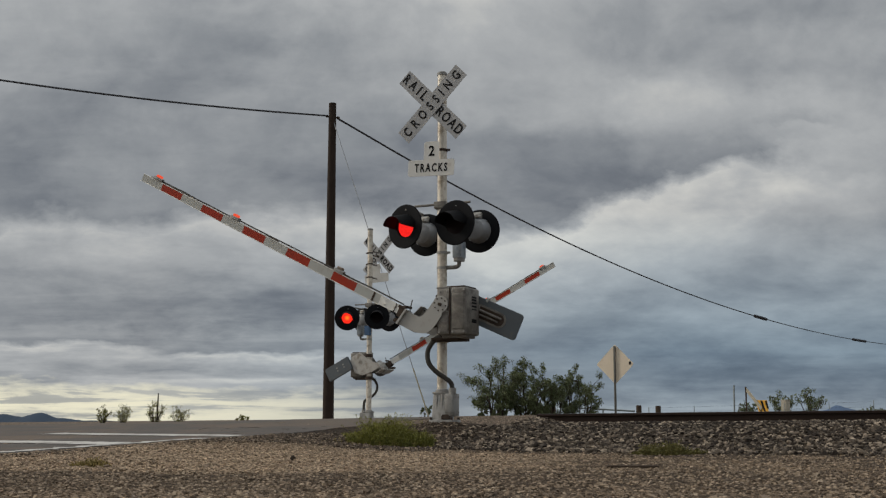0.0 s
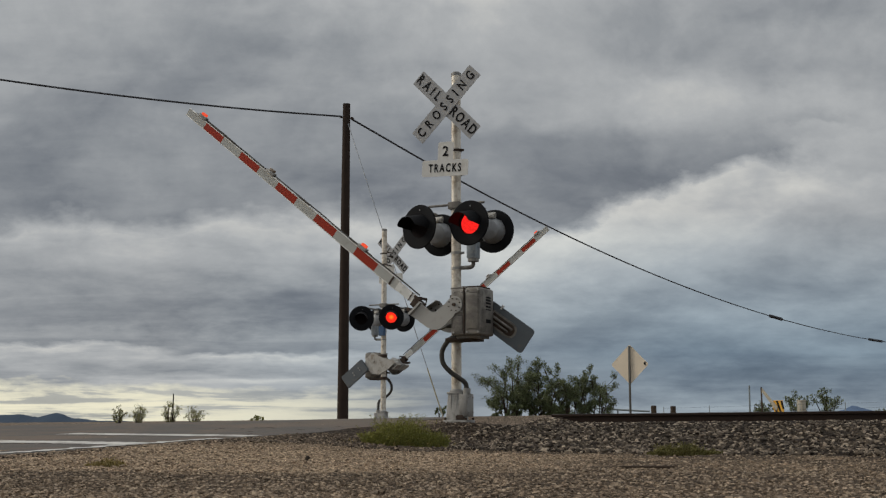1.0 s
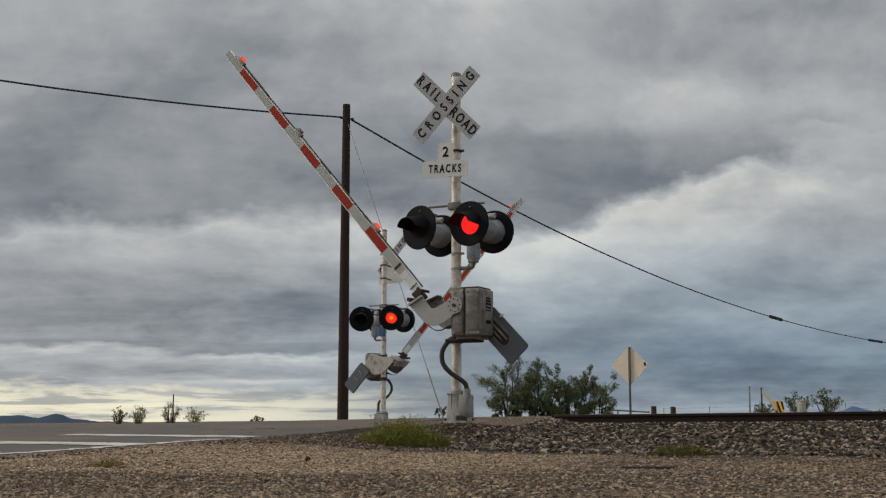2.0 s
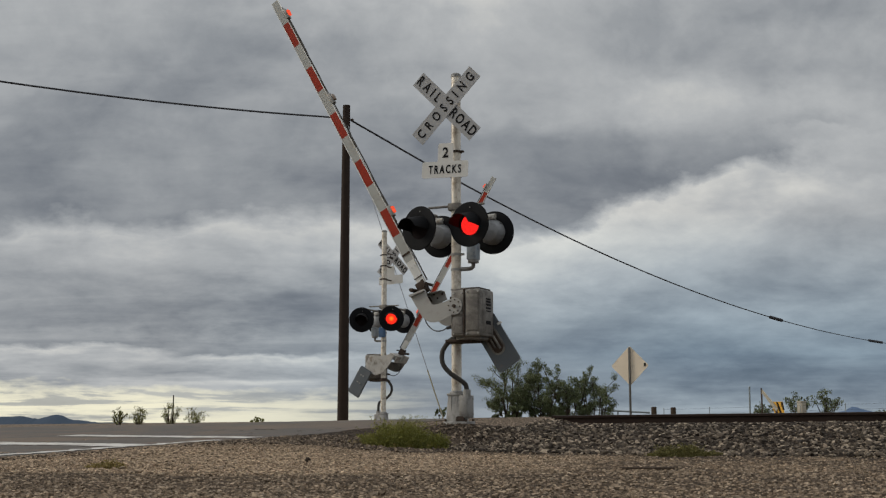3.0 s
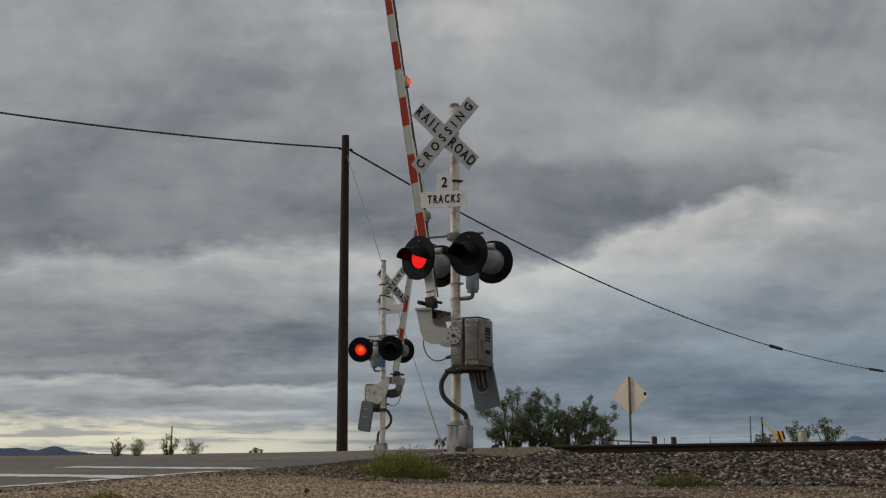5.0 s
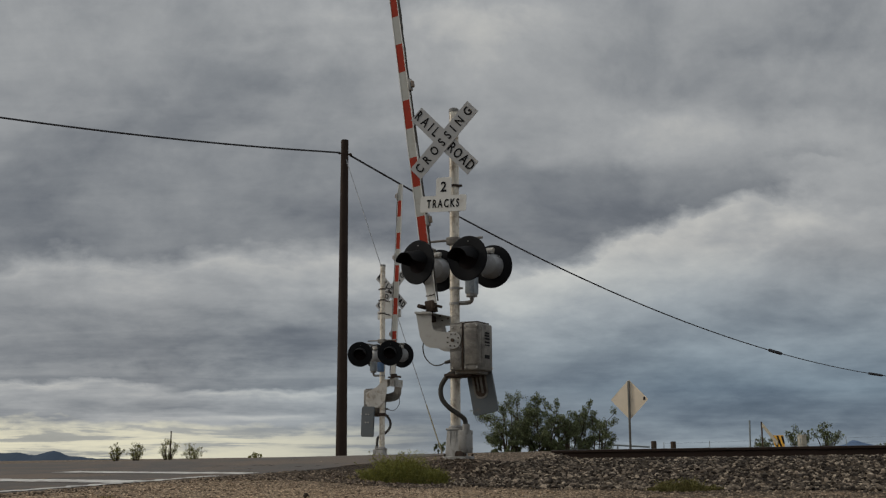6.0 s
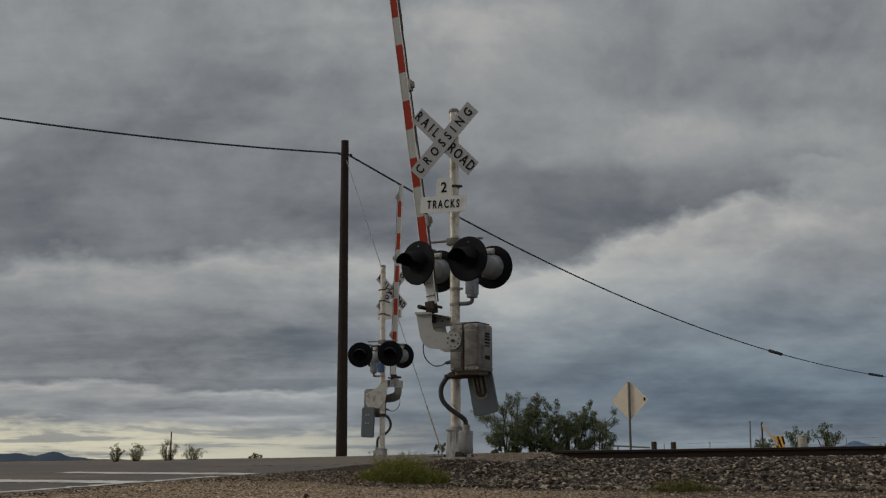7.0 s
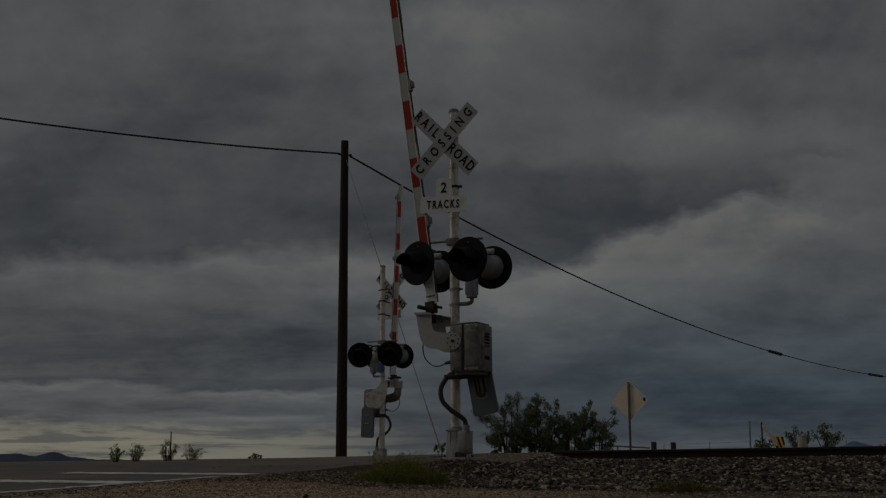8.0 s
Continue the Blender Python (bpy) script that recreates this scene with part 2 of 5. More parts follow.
ALU = material("arm_aluminium", (0.72, 0.71, 0.67), 0.4, 0.3, 0.05, 6, 80, 0.06, (0.45, 0.40, 0.33), 0.2, 8)
RUBBER = material("conduit_rubber", (0.075, 0.07, 0.063), 0.72, 0, 0.15, 8, 90, 0.1, (0.14, 0.12, 0.095), 0.3, 8)
BLUEBOX = material("junction_box_paint", (0.33, 0.37, 0.40), 0.5, 0.2, 0.08, 8, 60, 0.08, (0.12, 0.16, 0.22), 0.3, 12)
BLUE = material("blue_box_paint", (0.10, 0.19, 0.34), 0.5, 0.1, 0.08, 8, 60, 0.08, (0.2, 0.2, 0.2), 0.2, 12)
LENS_OFF = material("dark_red_lens", (0.008, 0.005, 0.006), 0.8, 0, 0.1, 8, 60, 0)
LENS_ON = glowing("lit_red_lens", (1.0, 0.022, 0.018), 1.25)
LENS_HOT = glowing("lit_red_lens_far", (1.0, 0.03, 0.015), 1.3, (1.0, 0.24, 0.02))
ARM_ON = glowing("lit_arm_lamp", (1.0, 0.11, 0.05), 1.1)
ARM_OFF = material("arm_lamp_off", (0.22, 0.17, 0.13), 0.4, 0, 0.1, 8, 60, 0)
POLE = material("creosote_pole", (0.04, 0.028, 0.022), 0.85, 0, 0.25, 4, 60, 0.3)
WIRE = material("wire_black", (0.055, 0.055, 0.06), 0.7, 0, 0.1, 4, 60, 0)
STEELW = material("guy_wire_steel", (0.22, 0.23, 0.24), 0.5, 0.4, 0.1, 4, 60, 0)
GUARD = material("guy_guard_yellow", (0.28, 0.25, 0.17), 0.6, 0, 0.1, 4, 60, 0)
LEAF = material("shrub_leaf", (0.115, 0.135, 0.052), 0.6, 0, 0.15, 3, 30, 0, island=0.55)
LEAF_FAR = material("far_leaf", (0.27, 0.26, 0.10), 0.8, 0, 0.15, 1, 10, 0, island=0.4)
BARK = material("shrub_bark", (0.07, 0.055, 0.04), 0.9, 0, 0.2, 6, 60, 0.2)
GRASS = material("weed_green", (0.19, 0.185, 0.03), 0.65, 0, 0.15, 3, 30, 0, island=0.5)
DRYGRASS = material("dry_grass", (0.145, 0.13, 0.045), 0.7, 0, 0.15, 3, 30, 0, island=0.5)
STRAW = material("straw_grass", (0.26, 0.20, 0.075), 0.7, 0, 0.15, 3, 30, 0, island=0.5)
TIMBER = material("weathered_timber", (0.075, 0.055, 0.04), 0.9, 0, 0.2, 6, 60, 0.3)
RAILM = material("rail_rust", (0.034, 0.022, 0.017), 0.75, 0.1, 0.2, 4, 60, 0.2)
RAILTOP = material("rail_head", (0.05, 0.04, 0.035), 0.6, 0.3, 0.1, 4, 60, 0.05)
WHITE_PAINT = material("road_paint", (0.60, 0.575, 0.53), 0.75, 0, 0.14, 1.2, 60, 0.1, (0.22, 0.185, 0.16), 0.45, 2.5)
YELLOW = material("barrier_yellow", (0.70, 0.36, 0.02), 0.5, 0, 0.06, 4, 40, 0)
CREAM = material("cabinet_cream", (0.40, 0.36, 0.28), 0.6, 0, 0.06, 4, 40, 0)
POST_DARK = material("weathered_post", (0.13, 0.125, 0.11), 0.6, 0.2, 0.15, 4, 40, 0.1, (0.09, 0.06, 0.045), 0.3, 5)
POST_METAL = material("post_galvanised", (0.26, 0.29, 0.29), 0.5, 0.4, 0.08, 4, 40, 0)


def turning_strips(N, sep, big, mid):
    """Darker, oilier gravel where vehicles turn, in a strip that runs aslant of the road."""
    run = N.math("ADD", N.math("MULTIPLY", N.math("SUBTRACT", sep.outputs[0], 6.5), -0.438), N.math("MULTIPLY", N.math("ADD", sep.outputs[1], 13.74), 0.899))
    run = N.math("ADD", run, N.math("MULTIPLY", N.math("SUBTRACT", big, 0.5), 1.5))
    strips = N.ramp(N.math("MULTIPLY", run, 0.0714), (0.25, 0.7), (0.40, 0.5), (0.47, 0.95), (0.575, 0.95), (0.605, 0.05), (0.80, 0.03), (0.9, 0.5))
    return N.math("MAXIMUM", strips, N.math("MULTIPLY", N.ramp(N.math("MULTIPLY", sep.outputs[0], 0.1), (0.20, 0.0), (0.36, 1.0)), N.ramp(mid, (0.32, 0.25), (0.54, 1.0))))


def ground_material():
    m = bpy.data.materials.new("gravel_ground")
    m.use_nodes = True
    N = Nodes(m.node_tree)
    coord = N.add("ShaderNodeTexCoord").outputs["Object"]
    sep = N.add("ShaderNodeSeparateXYZ")
    N.put(sep.inputs[0], coord)
    big, mid = N.noise(coord, 0.35, 4, 0.6, 0.3), N.noise(coord, 2.2, 5, 0.6)
    fine, grit = N.noise(coord, 26, 4, 0.65), N.noise(coord, 75, 3, 0.7)
    tan = N.mix(mid, (0.40, 0.288, 0.19), (0.54, 0.405, 0.27))
    grey = N.mix(mid, (0.085, 0.060, 0.042), (0.16, 0.118, 0.082))
    strips = turning_strips(N, sep, big, mid)
    col = N.mix(strips, tan, grey)
    # dark dirt and fines on the bank, darkened further for shade between the stones
    bank = N.ramp(N.math("ADD", N.math("ADD", N.math("MULTIPLY", sep.outputs[1], 0.1), 0.5), N.math("MULTIPLY", N.math("SUBTRACT", mid, 0.5), 0.16)), (0.225, 0.0), (0.285, 1.0))
    col = N.mix(bank, col, N.mix(fine, (0.045, 0.033, 0.025), (0.12, 0.09, 0.066)))
    # packed brown dirt beside the crossing, at the rails' near end
    packed = N.math("MULTIPLY", N.ramp(N.math("ADD", N.math("MULTIPLY", sep.outputs[1], 0.1), 0.5), (0.50, 0.0), (0.56, 1.0)), N.ramp(N.math("ADD", N.math("MULTIPLY", sep.outputs[0], 0.1), N.math("MULTIPLY", N.math("SUBTRACT", mid, 0.5), 0.1)), (0.14, 1.0), (0.24, 0.0)))
    col = N.mix(packed, col, N.mix(fine, (0.20, 0.152, 0.112), (0.29, 0.225, 0.165)))
    shade = N.ramp(fine, (0.3, 0.45), (0.5, 1.0), (0.7, 1.6))
    col = N.mix(1.0, col, shade, "MULTIPLY")
    col = N.mix(1.0, col, N.ramp(grit, (0.3, 0.5), (0.5, 1.0), (0.7, 1.55)), "MULTIPLY")
    # pebbles: a tone for each, and the shade in the gaps between painted dark
    peb = N.add("ShaderNodeTexVoronoi")
    peb.inputs["Scale"].default_value = 42.0
    N.put(peb.inputs["Vector"], coord)
    one = N.add("ShaderNodeSeparateXYZ")
    N.put(one.inputs[0], peb.outputs["Color"])
    col = N.mix(1.0, col, N.ramp(one.outputs[0], (0.0, 0.55), (0.5, 0.95), (1.0, 1.5)), "MULTIPLY")
    col = N.mix(1.0, col, N.ramp(peb.outputs["Distance"], (0.25, 1.1), (0.75, 0.42)), "MULTIPLY")
    p = N.add("ShaderNodeBsdfPrincipled")
    N.put(p.inputs["Base Color"], col)
    p.inputs["Roughness"].default_value = 0.95
    p.inputs["Specular IOR Level"].default_value = 0.1
    n = N.add("ShaderNodeBump")
    n.inputs["Strength"].default_value, n.inputs["Distance"].default_value = 0.9, 0.03
    N.put(n.inputs["Height"], N.math("SUBTRACT", N.math("ADD", fine, N.math("MULTIPLY", grit, 0.5)), N.math("MULTIPLY", peb.outputs["Distance"], 0.9)))
    N.put(p.inputs["Normal"], n.outputs[0])
    N.put(N.add("ShaderNodeOutputMaterial").inputs[0], p.outputs[0])
    return m


def rock_material(name, tones, bump=0.6, strips=False):
    """Broken stone in several colours, one tone for each stone."""
    m = bpy.data.materials.new(name)
    m.use_nodes = True
    N = Nodes(m.node_tree)
    coord = N.add("ShaderNodeTexCoord").outputs["Object"]
    each = N.add("ShaderNodeNewGeometry").outputs["Random Per Island"]
    ramp = N.ramp(each, *[(k / len(tones), t) for k, t in enumerate(tones)])
    ramp.node.color_ramp.interpolation = "CONSTANT"
    a, b = N.noise(coord, 22, 5, 0.65), N.noise(coord, 110, 3, 0.6)
    col = N.mix(1.0, ramp, N.ramp(a, (0.3, 0.55), (0.5, 1.0), (0.7, 1.4)), "MULTIPLY")
    col = N.mix(1.0, col, N.ramp(b, (0.3, 0.75), (0.7, 1.25)), "MULTIPLY")
    if strips:
        sep = N.add("ShaderNodeSeparateXYZ")
        N.put(sep.inputs[0], coord)
        oily = turning_strips(N, sep, N.noise(coord, 0.35, 4, 0.6, 0.3), N.noise(coord, 2.2, 5, 0.6))
        col = N.mix(1.0, col, N.ramp(oily, (0.1, (1.12, 1.03, 0.93)), (0.9, (0.90, 0.84, 0.77))), "MULTIPLY")
    p = N.add("ShaderNodeBsdfPrincipled")
    N.put(p.inputs["Base Color"], col)
    p.inputs["Roughness"].default_value = 0.9
    p.inputs["Specular IOR Level"].default_value = 0.15
    n = N.add("ShaderNodeBump")
    n.inputs["Strength"].default_value, n.inputs["Distance"].default_value = bump, 0.012
    N.put(n.inputs["Height"], N.math("ADD", a, N.math("MULTIPLY", b, 0.4)))
    N.put(p.inputs["Normal"], n.outputs[0])
    N.put(N.add("ShaderNodeOutputMaterial").inputs[0], p.outputs[0])
    return m


ROCK = rock_material("ballast_rock", [(0.030, 0.023, 0.018), (0.085, 0.066, 0.05), (0.045, 0.035, 0.027), (0.20, 0.16, 0.12), (0.06, 0.048, 0.038), (0.36, 0.29, 0.215), (0.036, 0.028, 0.022), (0.115, 0.092, 0.07)])
RUBBLE = rock_material("bank_rubble", [(0.06, 0.045, 0.033), (0.15, 0.113, 0.082), (0.09, 0.068, 0.05), (0.28, 0.215, 0.155), (0.11, 0.087, 0.067)])
GRAVEL = rock_material("gravel_stone", [(0.14, 0.112, 0.086), (0.33, 0.265, 0.20), (0.22, 0.175, 0.135), (0.42, 0.35, 0.27), (0.27, 0.225, 0.18), (0.36, 0.29, 0.22)], 0.3, True)
GROUND = ground_material()
ASPHALT = material("worn_asphalt", (0.116, 0.103, 0.092), 0.85, 0, 0.12, 1.2, 90, 0.35, (0.17, 0.13, 0.098), 0.5, 0.7)


# ---- mesh helpers ----
def smooth_by_angle(me, degrees=35):
    me.shade_smooth()
    me.set_sharp_from_angle(angle=radians(degrees))


def part(name, bm, mat, parent=None, label="", at=None, smooth=True):
    me = bpy.data.meshes.new(name)
    bm.to_mesh(me)
    bm.free()
    mats = mat if isinstance(mat, (list, tuple)) else [mat]
    for k in mats:
        me.materials.append(k)
    if smooth:
        smooth_by_angle(me)
    ob = new(name, me)
    if at is not None:
        ob.matrix_basis = at
    if parent:
        ob.parent = parent
    if label:
        ob["label"] = label
    return ob


def pieces(name, bm, mat, parent, label="", at=None, smooth=True):
    """Each loose piece of the mesh as a part of its own."""
    todo, out = set(bm.verts), []
    while todo:
        stack, island = [todo.pop()], []
        while stack:
            v = stack.pop()
            island.append(v)
            for e in v.link_edges:
                w = e.other_vert(v)
                if w in todo:
                    todo.discard(w)
                    stack.append(w)
        one = bmesh.new()
        made = {v: one.verts.new(v.co) for v in sorted(island, key=lambda v: v.index)}
        for f in sorted({f for v in island for f in v.link_faces}, key=lambda f: f.index):
            one.faces.new([made[v] for v in f.verts]).material_index = f.material_index
        out.append((min(v.co.to_tuple(4) for v in island), one))
    bm.free()
    out.sort(key=lambda p: p[0])
    return [part(name, one, mat, parent, label, at, smooth) for _, one in out]


def thing(name, at, label, category, group=""):
    ob = new(name)
    ob.empty_display_size = 0.2
    ob.matrix_basis = at
    return tagged(ob, label, category, group)


def add_box(bm, lo, hi, bevel=0.0, seg=2, m=None, index=0):
    made = bmesh.ops.create_cube(bm, size=1.0)["verts"]
    c = [(a + b) / 2 for a, b in zip(lo, hi)]
    s = [b - a for a, b in zip(lo, hi)]
    bmesh.ops.transform(bm, matrix=Matrix.Translation(c) @ Matrix.Diagonal((*s, 1)), verts=made)
    if bevel:
        edges = list({e for v in made for e in v.link_edges})
        r = bmesh.ops.bevel(bm, geom=edges, offset=bevel, segments=seg, affect="EDGES", profile=0.5)
        made = list({v for f in r["faces"] for v in f.verts} | {v for v in made if v.is_valid})
        made = list({v for q in made for f in q.link_faces for v in f.verts})
    if m is not None:
        bmesh.ops.transform(bm, matrix=m, verts=made)
    if index:
        for f in {f for v in made for f in v.link_faces}:
            f.material_index = index
    return made


def add_tube(bm, a, b, r0, r1=None, n=16, caps=True):
    a, b = Vector(a), Vector(b)
    r1 = r0 if r1 is None else r1
    made = bmesh.ops.create_cone(bm, cap_ends=caps, segments=n, radius1=r0, radius2=r1, depth=(b - a).length)["verts"]
    turn = (b - a).to_track_quat("Z", "Y").to_matrix().to_4x4()
    bmesh.ops.transform(bm, matrix=Matrix.Translation((a + b) / 2) @ turn, verts=made)
    return made


def add_sweep(bm, points, r, n=10):
    """A round hose through points, rounded off by a Catmull-Rom curve."""
    pts = [Vector(p) for p in points]
    pts = [pts[0] * 2 - pts[1], *pts, pts[-1] * 2 - pts[-2]]
    path = []
    for i in range(1, len(pts) - 2):
        p0, p1, p2, p3 = pts[i - 1:i + 3]
        for k in range(8):
            t = k / 8
            path.append(0.5 * ((2 * p1) + (p2 - p0) * t + (2 * p0 - 5 * p1 + 4 * p2 - p3) * t * t + (3 * p1 - p0 - 3 * p2 + p3) * t ** 3))
    path.append(pts[-2])
    rings = []
    side = None
    for i, p in enumerate(path):
        way = (path[min(i + 1, len(path) - 1)] - path[max(i - 1, 0)]).normalized()
        if side is None:
            side = way.orthogonal().normalized()
        side = (side - way * side.dot(way)).normalized()
        other = way.cross(side)
        rings.append([bm.verts.new(p + (side * math.cos(2 * math.pi * k / n) + other * math.sin(2 * math.pi * k / n)) * r) for k in range(n)])
    for a, b in zip(rings, rings[1:]):
        for k in range(n):
            bm.faces.new((a[k], a[(k + 1) % n], b[(k + 1) % n], b[k]))
    bm.faces.new(rings[0][::-1])
    bm.faces.new(rings[-1])


def add_slab(bm, outline, y0, y1, bevel=0.0):
    """A plate with an outline in x and z, from y0 to y1."""
    vs = [bm.verts.new((x, y0, z)) for x, z in outline]
    f = bm.faces.new(vs)
    r = bmesh.ops.extrude_face_region(bm, geom=[f])
    moved = [g for g in r["geom"] if isinstance(g, bmesh.types.BMVert)]
    bmesh.ops.translate(bm, verts=moved, vec=(0, y1 - y0, 0))
    bmesh.ops.recalc_face_normals(bm, faces=bm.faces[:])
    if bevel:
        edges = [e for e in bm.edges if e.verts[0] in vs or e.verts[0] in moved]
        bmesh.ops.bevel(bm, geom=edges, offset=bevel, segments=1, affect="EDGES")


def add_lathe(bm, profile, n=32, m=None):
    """Turn a profile of (radius, y) round the y axis."""
    rings = []
    for r, y in profile:
        if r < 1e-6:
            rings.append([bm.verts.new((0, y, 0))])
        else:
            rings.append([bm.verts.new((r * math.cos(2 * math.pi * k / n), y, r * math.sin(2 * math.pi * k / n))) for k in range(n)])
    for a, b in zip(rings, rings[1:]):
        for k in range(n):
            q = [a[k % len(a)], a[(k + 1) % len(a)], b[(k + 1) % len(b)], b[k % len(b)]]
            q = list(dict.fromkeys(q))
            if len(q) > 2:
                bm.faces.new(q)
    if m is not None:
        bmesh.ops.transform(bm, matrix=m, verts=[v for g in rings for v in g])
    bmesh.ops.recalc_face_normals(bm, faces=bm.faces[:])


def round_rect(w, h, r, n=4, x=0.0, z=0.0):
    out = []
    for cx, cz, a0 in ((w / 2 - r, h / 2 - r, 0), (-w / 2 + r, h / 2 - r, 90), (-w / 2 + r, -h / 2 + r, 180), (w / 2 - r, -h / 2 + r, 270)):
        for k in range(n + 1):
            a = radians(a0 + 90 * k / n)
            out.append((x + cx + r * math.cos(a), z + cz + r * math.sin(a)))
    return out


def lettering(text, height, parent, at, mat=None, squeeze=1.0, spacing=1.0, name="lettering", weight=0.0):
    """Words as flat raised letters in the x-z plane of the pose, facing -y."""
    cu = bpy.data.curves.new(name, "FONT")
    cu.body, cu.size, cu.align_x, cu.align_y = text, height / 0.7, "CENTER", "CENTER"
    cu.space_character, cu.extrude, cu.resolution_u, cu.offset = spacing, 0.0015, 3, weight
    tmp = bpy.data.objects.new("tmp", cu)
    scene.collection.objects.link(tmp)
    me = bpy.data.meshes.new_from_object(tmp.evaluated_get(bpy.context.evaluated_depsgraph_get()))
    bpy.data.objects.remove(tmp)
    bpy.data.curves.remove(cu)
    me.transform(Matrix.Rotation(radians(90), 4, "X") @ Matrix.Diagonal((squeeze, 1, 1, 1)))
    me.materials.clear()
    me.materials.append(mat or INK)
    ob = new(name, me)
    ob.matrix_basis = at
    ob.parent = parent
    return ob


# ---- ground, road, tracks ----
def ease(a, b, x):
    t = np.clip((x - a) / (b - a), 0, 1)
    return t * t * (3 - 2 * t)


def rail_level(x):
    return 0.093 + 0.012 * np.clip(x, 0, 9) + 0.020 * np.clip(x, -16, 0)


def road_level(x, y):
    rise = -0.107 + 0.02 * np.clip(y, -9, 1.5)
    crossing = rail_level(x) - 0.012
    z = rise + (crossing - rise) * ease(-1.0, 2.6, y)
    return z - 0.35 * ease(8.6, 30, y) - 0.02 * np.clip(-9 - y, 0, 8)


def ground_level(x, y):
    base = -0.285 + 0.012 * np.sin(x * 0.9 + 0.4 * y) * np.cos(0.7 * y - 0.3 * x)
    bed = rail_level(x) - 0.15
    bank = base + (bed - base) * ease(-2.0, 1.5, y) * (1 - ease(9.2, 13, y))
    off = road_level(x, y) - 0.010
    near_road = (ease(1.0, -1.4, x) + (ease(1.15, 0.3, x) - ease(1.0, -1.4, x)) * ease(0.2, 1.6, y)) * ease(-16.5, -11, x)
    z = bank + (off - bank) * near_road
    # pad of packed dirt round the signal's foot
    pad = np.exp(-((x - 0.1) ** 2 + (y + 0.1) ** 2) / 0.55)
    z = z + (-0.01 - z) * np.clip(pad * 1.15, 0, 1)
    plain = -0.30 + 0.0115 * np.minimum(x, 30) - 0.0025 * y
    z = z + (plain - z) * ease(10.5, 24, y)
    return z + (0.0115 * (x + 16) - 0.06) * (x < -16) * (1 - ease(10.5, 24, y))


def line(steps):
    out = [steps[0][0]]
    for a, b, d in steps:
        n = max(1, round((b - a) / d))
        out += [a + (b - a) * (k + 1) / n for k in range(n)]
    return np.array(out)


def grid_mesh(name, xs, ys, level, mat, extra=None):
    X, Y = np.meshgrid(xs, ys)
    Z = level(X, Y)
    if extra is not None:
        Z = Z + extra(X, Y)
    nx, ny = len(xs), len(ys)
    verts = np.stack([X.ravel(), Y.ravel(), Z.ravel()], 1)
    i = np.arange(nx * ny).reshape(ny, nx)
    faces = np.stack([i[:-1, :-1].ravel(), i[:-1, 1:].ravel(), i[1:, 1:].ravel(), i[1:, :-1].ravel()], 1)
    me = bpy.data.meshes.new(name)
    me.from_pydata(verts.tolist(), [], faces.tolist())
    me.materials.append(mat)
    me.shade_smooth()
    return new(name, me)


def rough(X, Y):
    n = np.random.default_rng(3).normal(0, 1, X.shape)
    near = np.clip((X + 5) / 1.5, 0, 1) * np.clip((9 - X) / 1.5, 0, 1) * np.clip((3.5 - Y) / 1.5, 0, 1) * np.clip((Y + 11) / 1.5, 0, 1)
    return near * n * 0.006


xs = line([(-2600, -400, 550), (-400, -60, 68), (-60, -16, 4), (-16, -5, 0.4), (-5, 9, 0.1), (9, 16, 0.5), (16, 60, 4), (60, 400, 68), (400, 2600, 550)])
ys = line([(-300, -60, 60), (-60, -16, 4), (-16, -11, 0.5), (-11, 3, 0.1), (3, 14, 0.4), (14, 60, 3), (60, 400, 40), (400, 3200, 400)])
ground = grid_mesh("ground", xs, ys, ground_level, GROUND, rough)
tagged(ground, "tan and grey gravel ground rising to the railway", "ground", kind="structure")

ROAD_L, ROAD_R = -8.6, -1.5
edge = np.random.default_rng(5)


def make_road():
    ys = line([(-40, -12, 2), (-12, 12, 0.15), (12, 60, 3)])
    ragged = edge.normal(0, 0.045, len(ys)) + 0.07 * np.sin(ys * 1.7) + 0.05 * np.sin(ys * 4.1)
    bm = bmesh.new()
    rows = []
    for y, r in zip(ys, ragged):
        right = ROAD_R + r + 0.5 * float(ease(-0.6, 2.2, y)) * (1 - float(ease(8.0, 10, y)))
        row = []
        for k in range(13):
            x = ROAD_L + (right - ROAD_L) * k / 12
            row.append(bm.verts.new((x, y, float(road_level(x, y)))))
        row.append(bm.verts.new((right + 0.03, y, float(road_level(right, y)) - 0.12)))
        row.insert(0, bm.verts.new((ROAD_L - 0.03, y, float(road_level(ROAD_L, y)) - 0.12)))
        rows.append(row)
    for a, b in zip(rows, rows[1:]):
        for k in range(len(a) - 1):
            bm.faces.new((a[k], a[k + 1], b[k + 1], b[k]))
    ob = part("road", bm, ASPHALT)
    return tagged(ob, "worn grey-brown asphalt road over the railway", "road", kind="structure")


make_road()


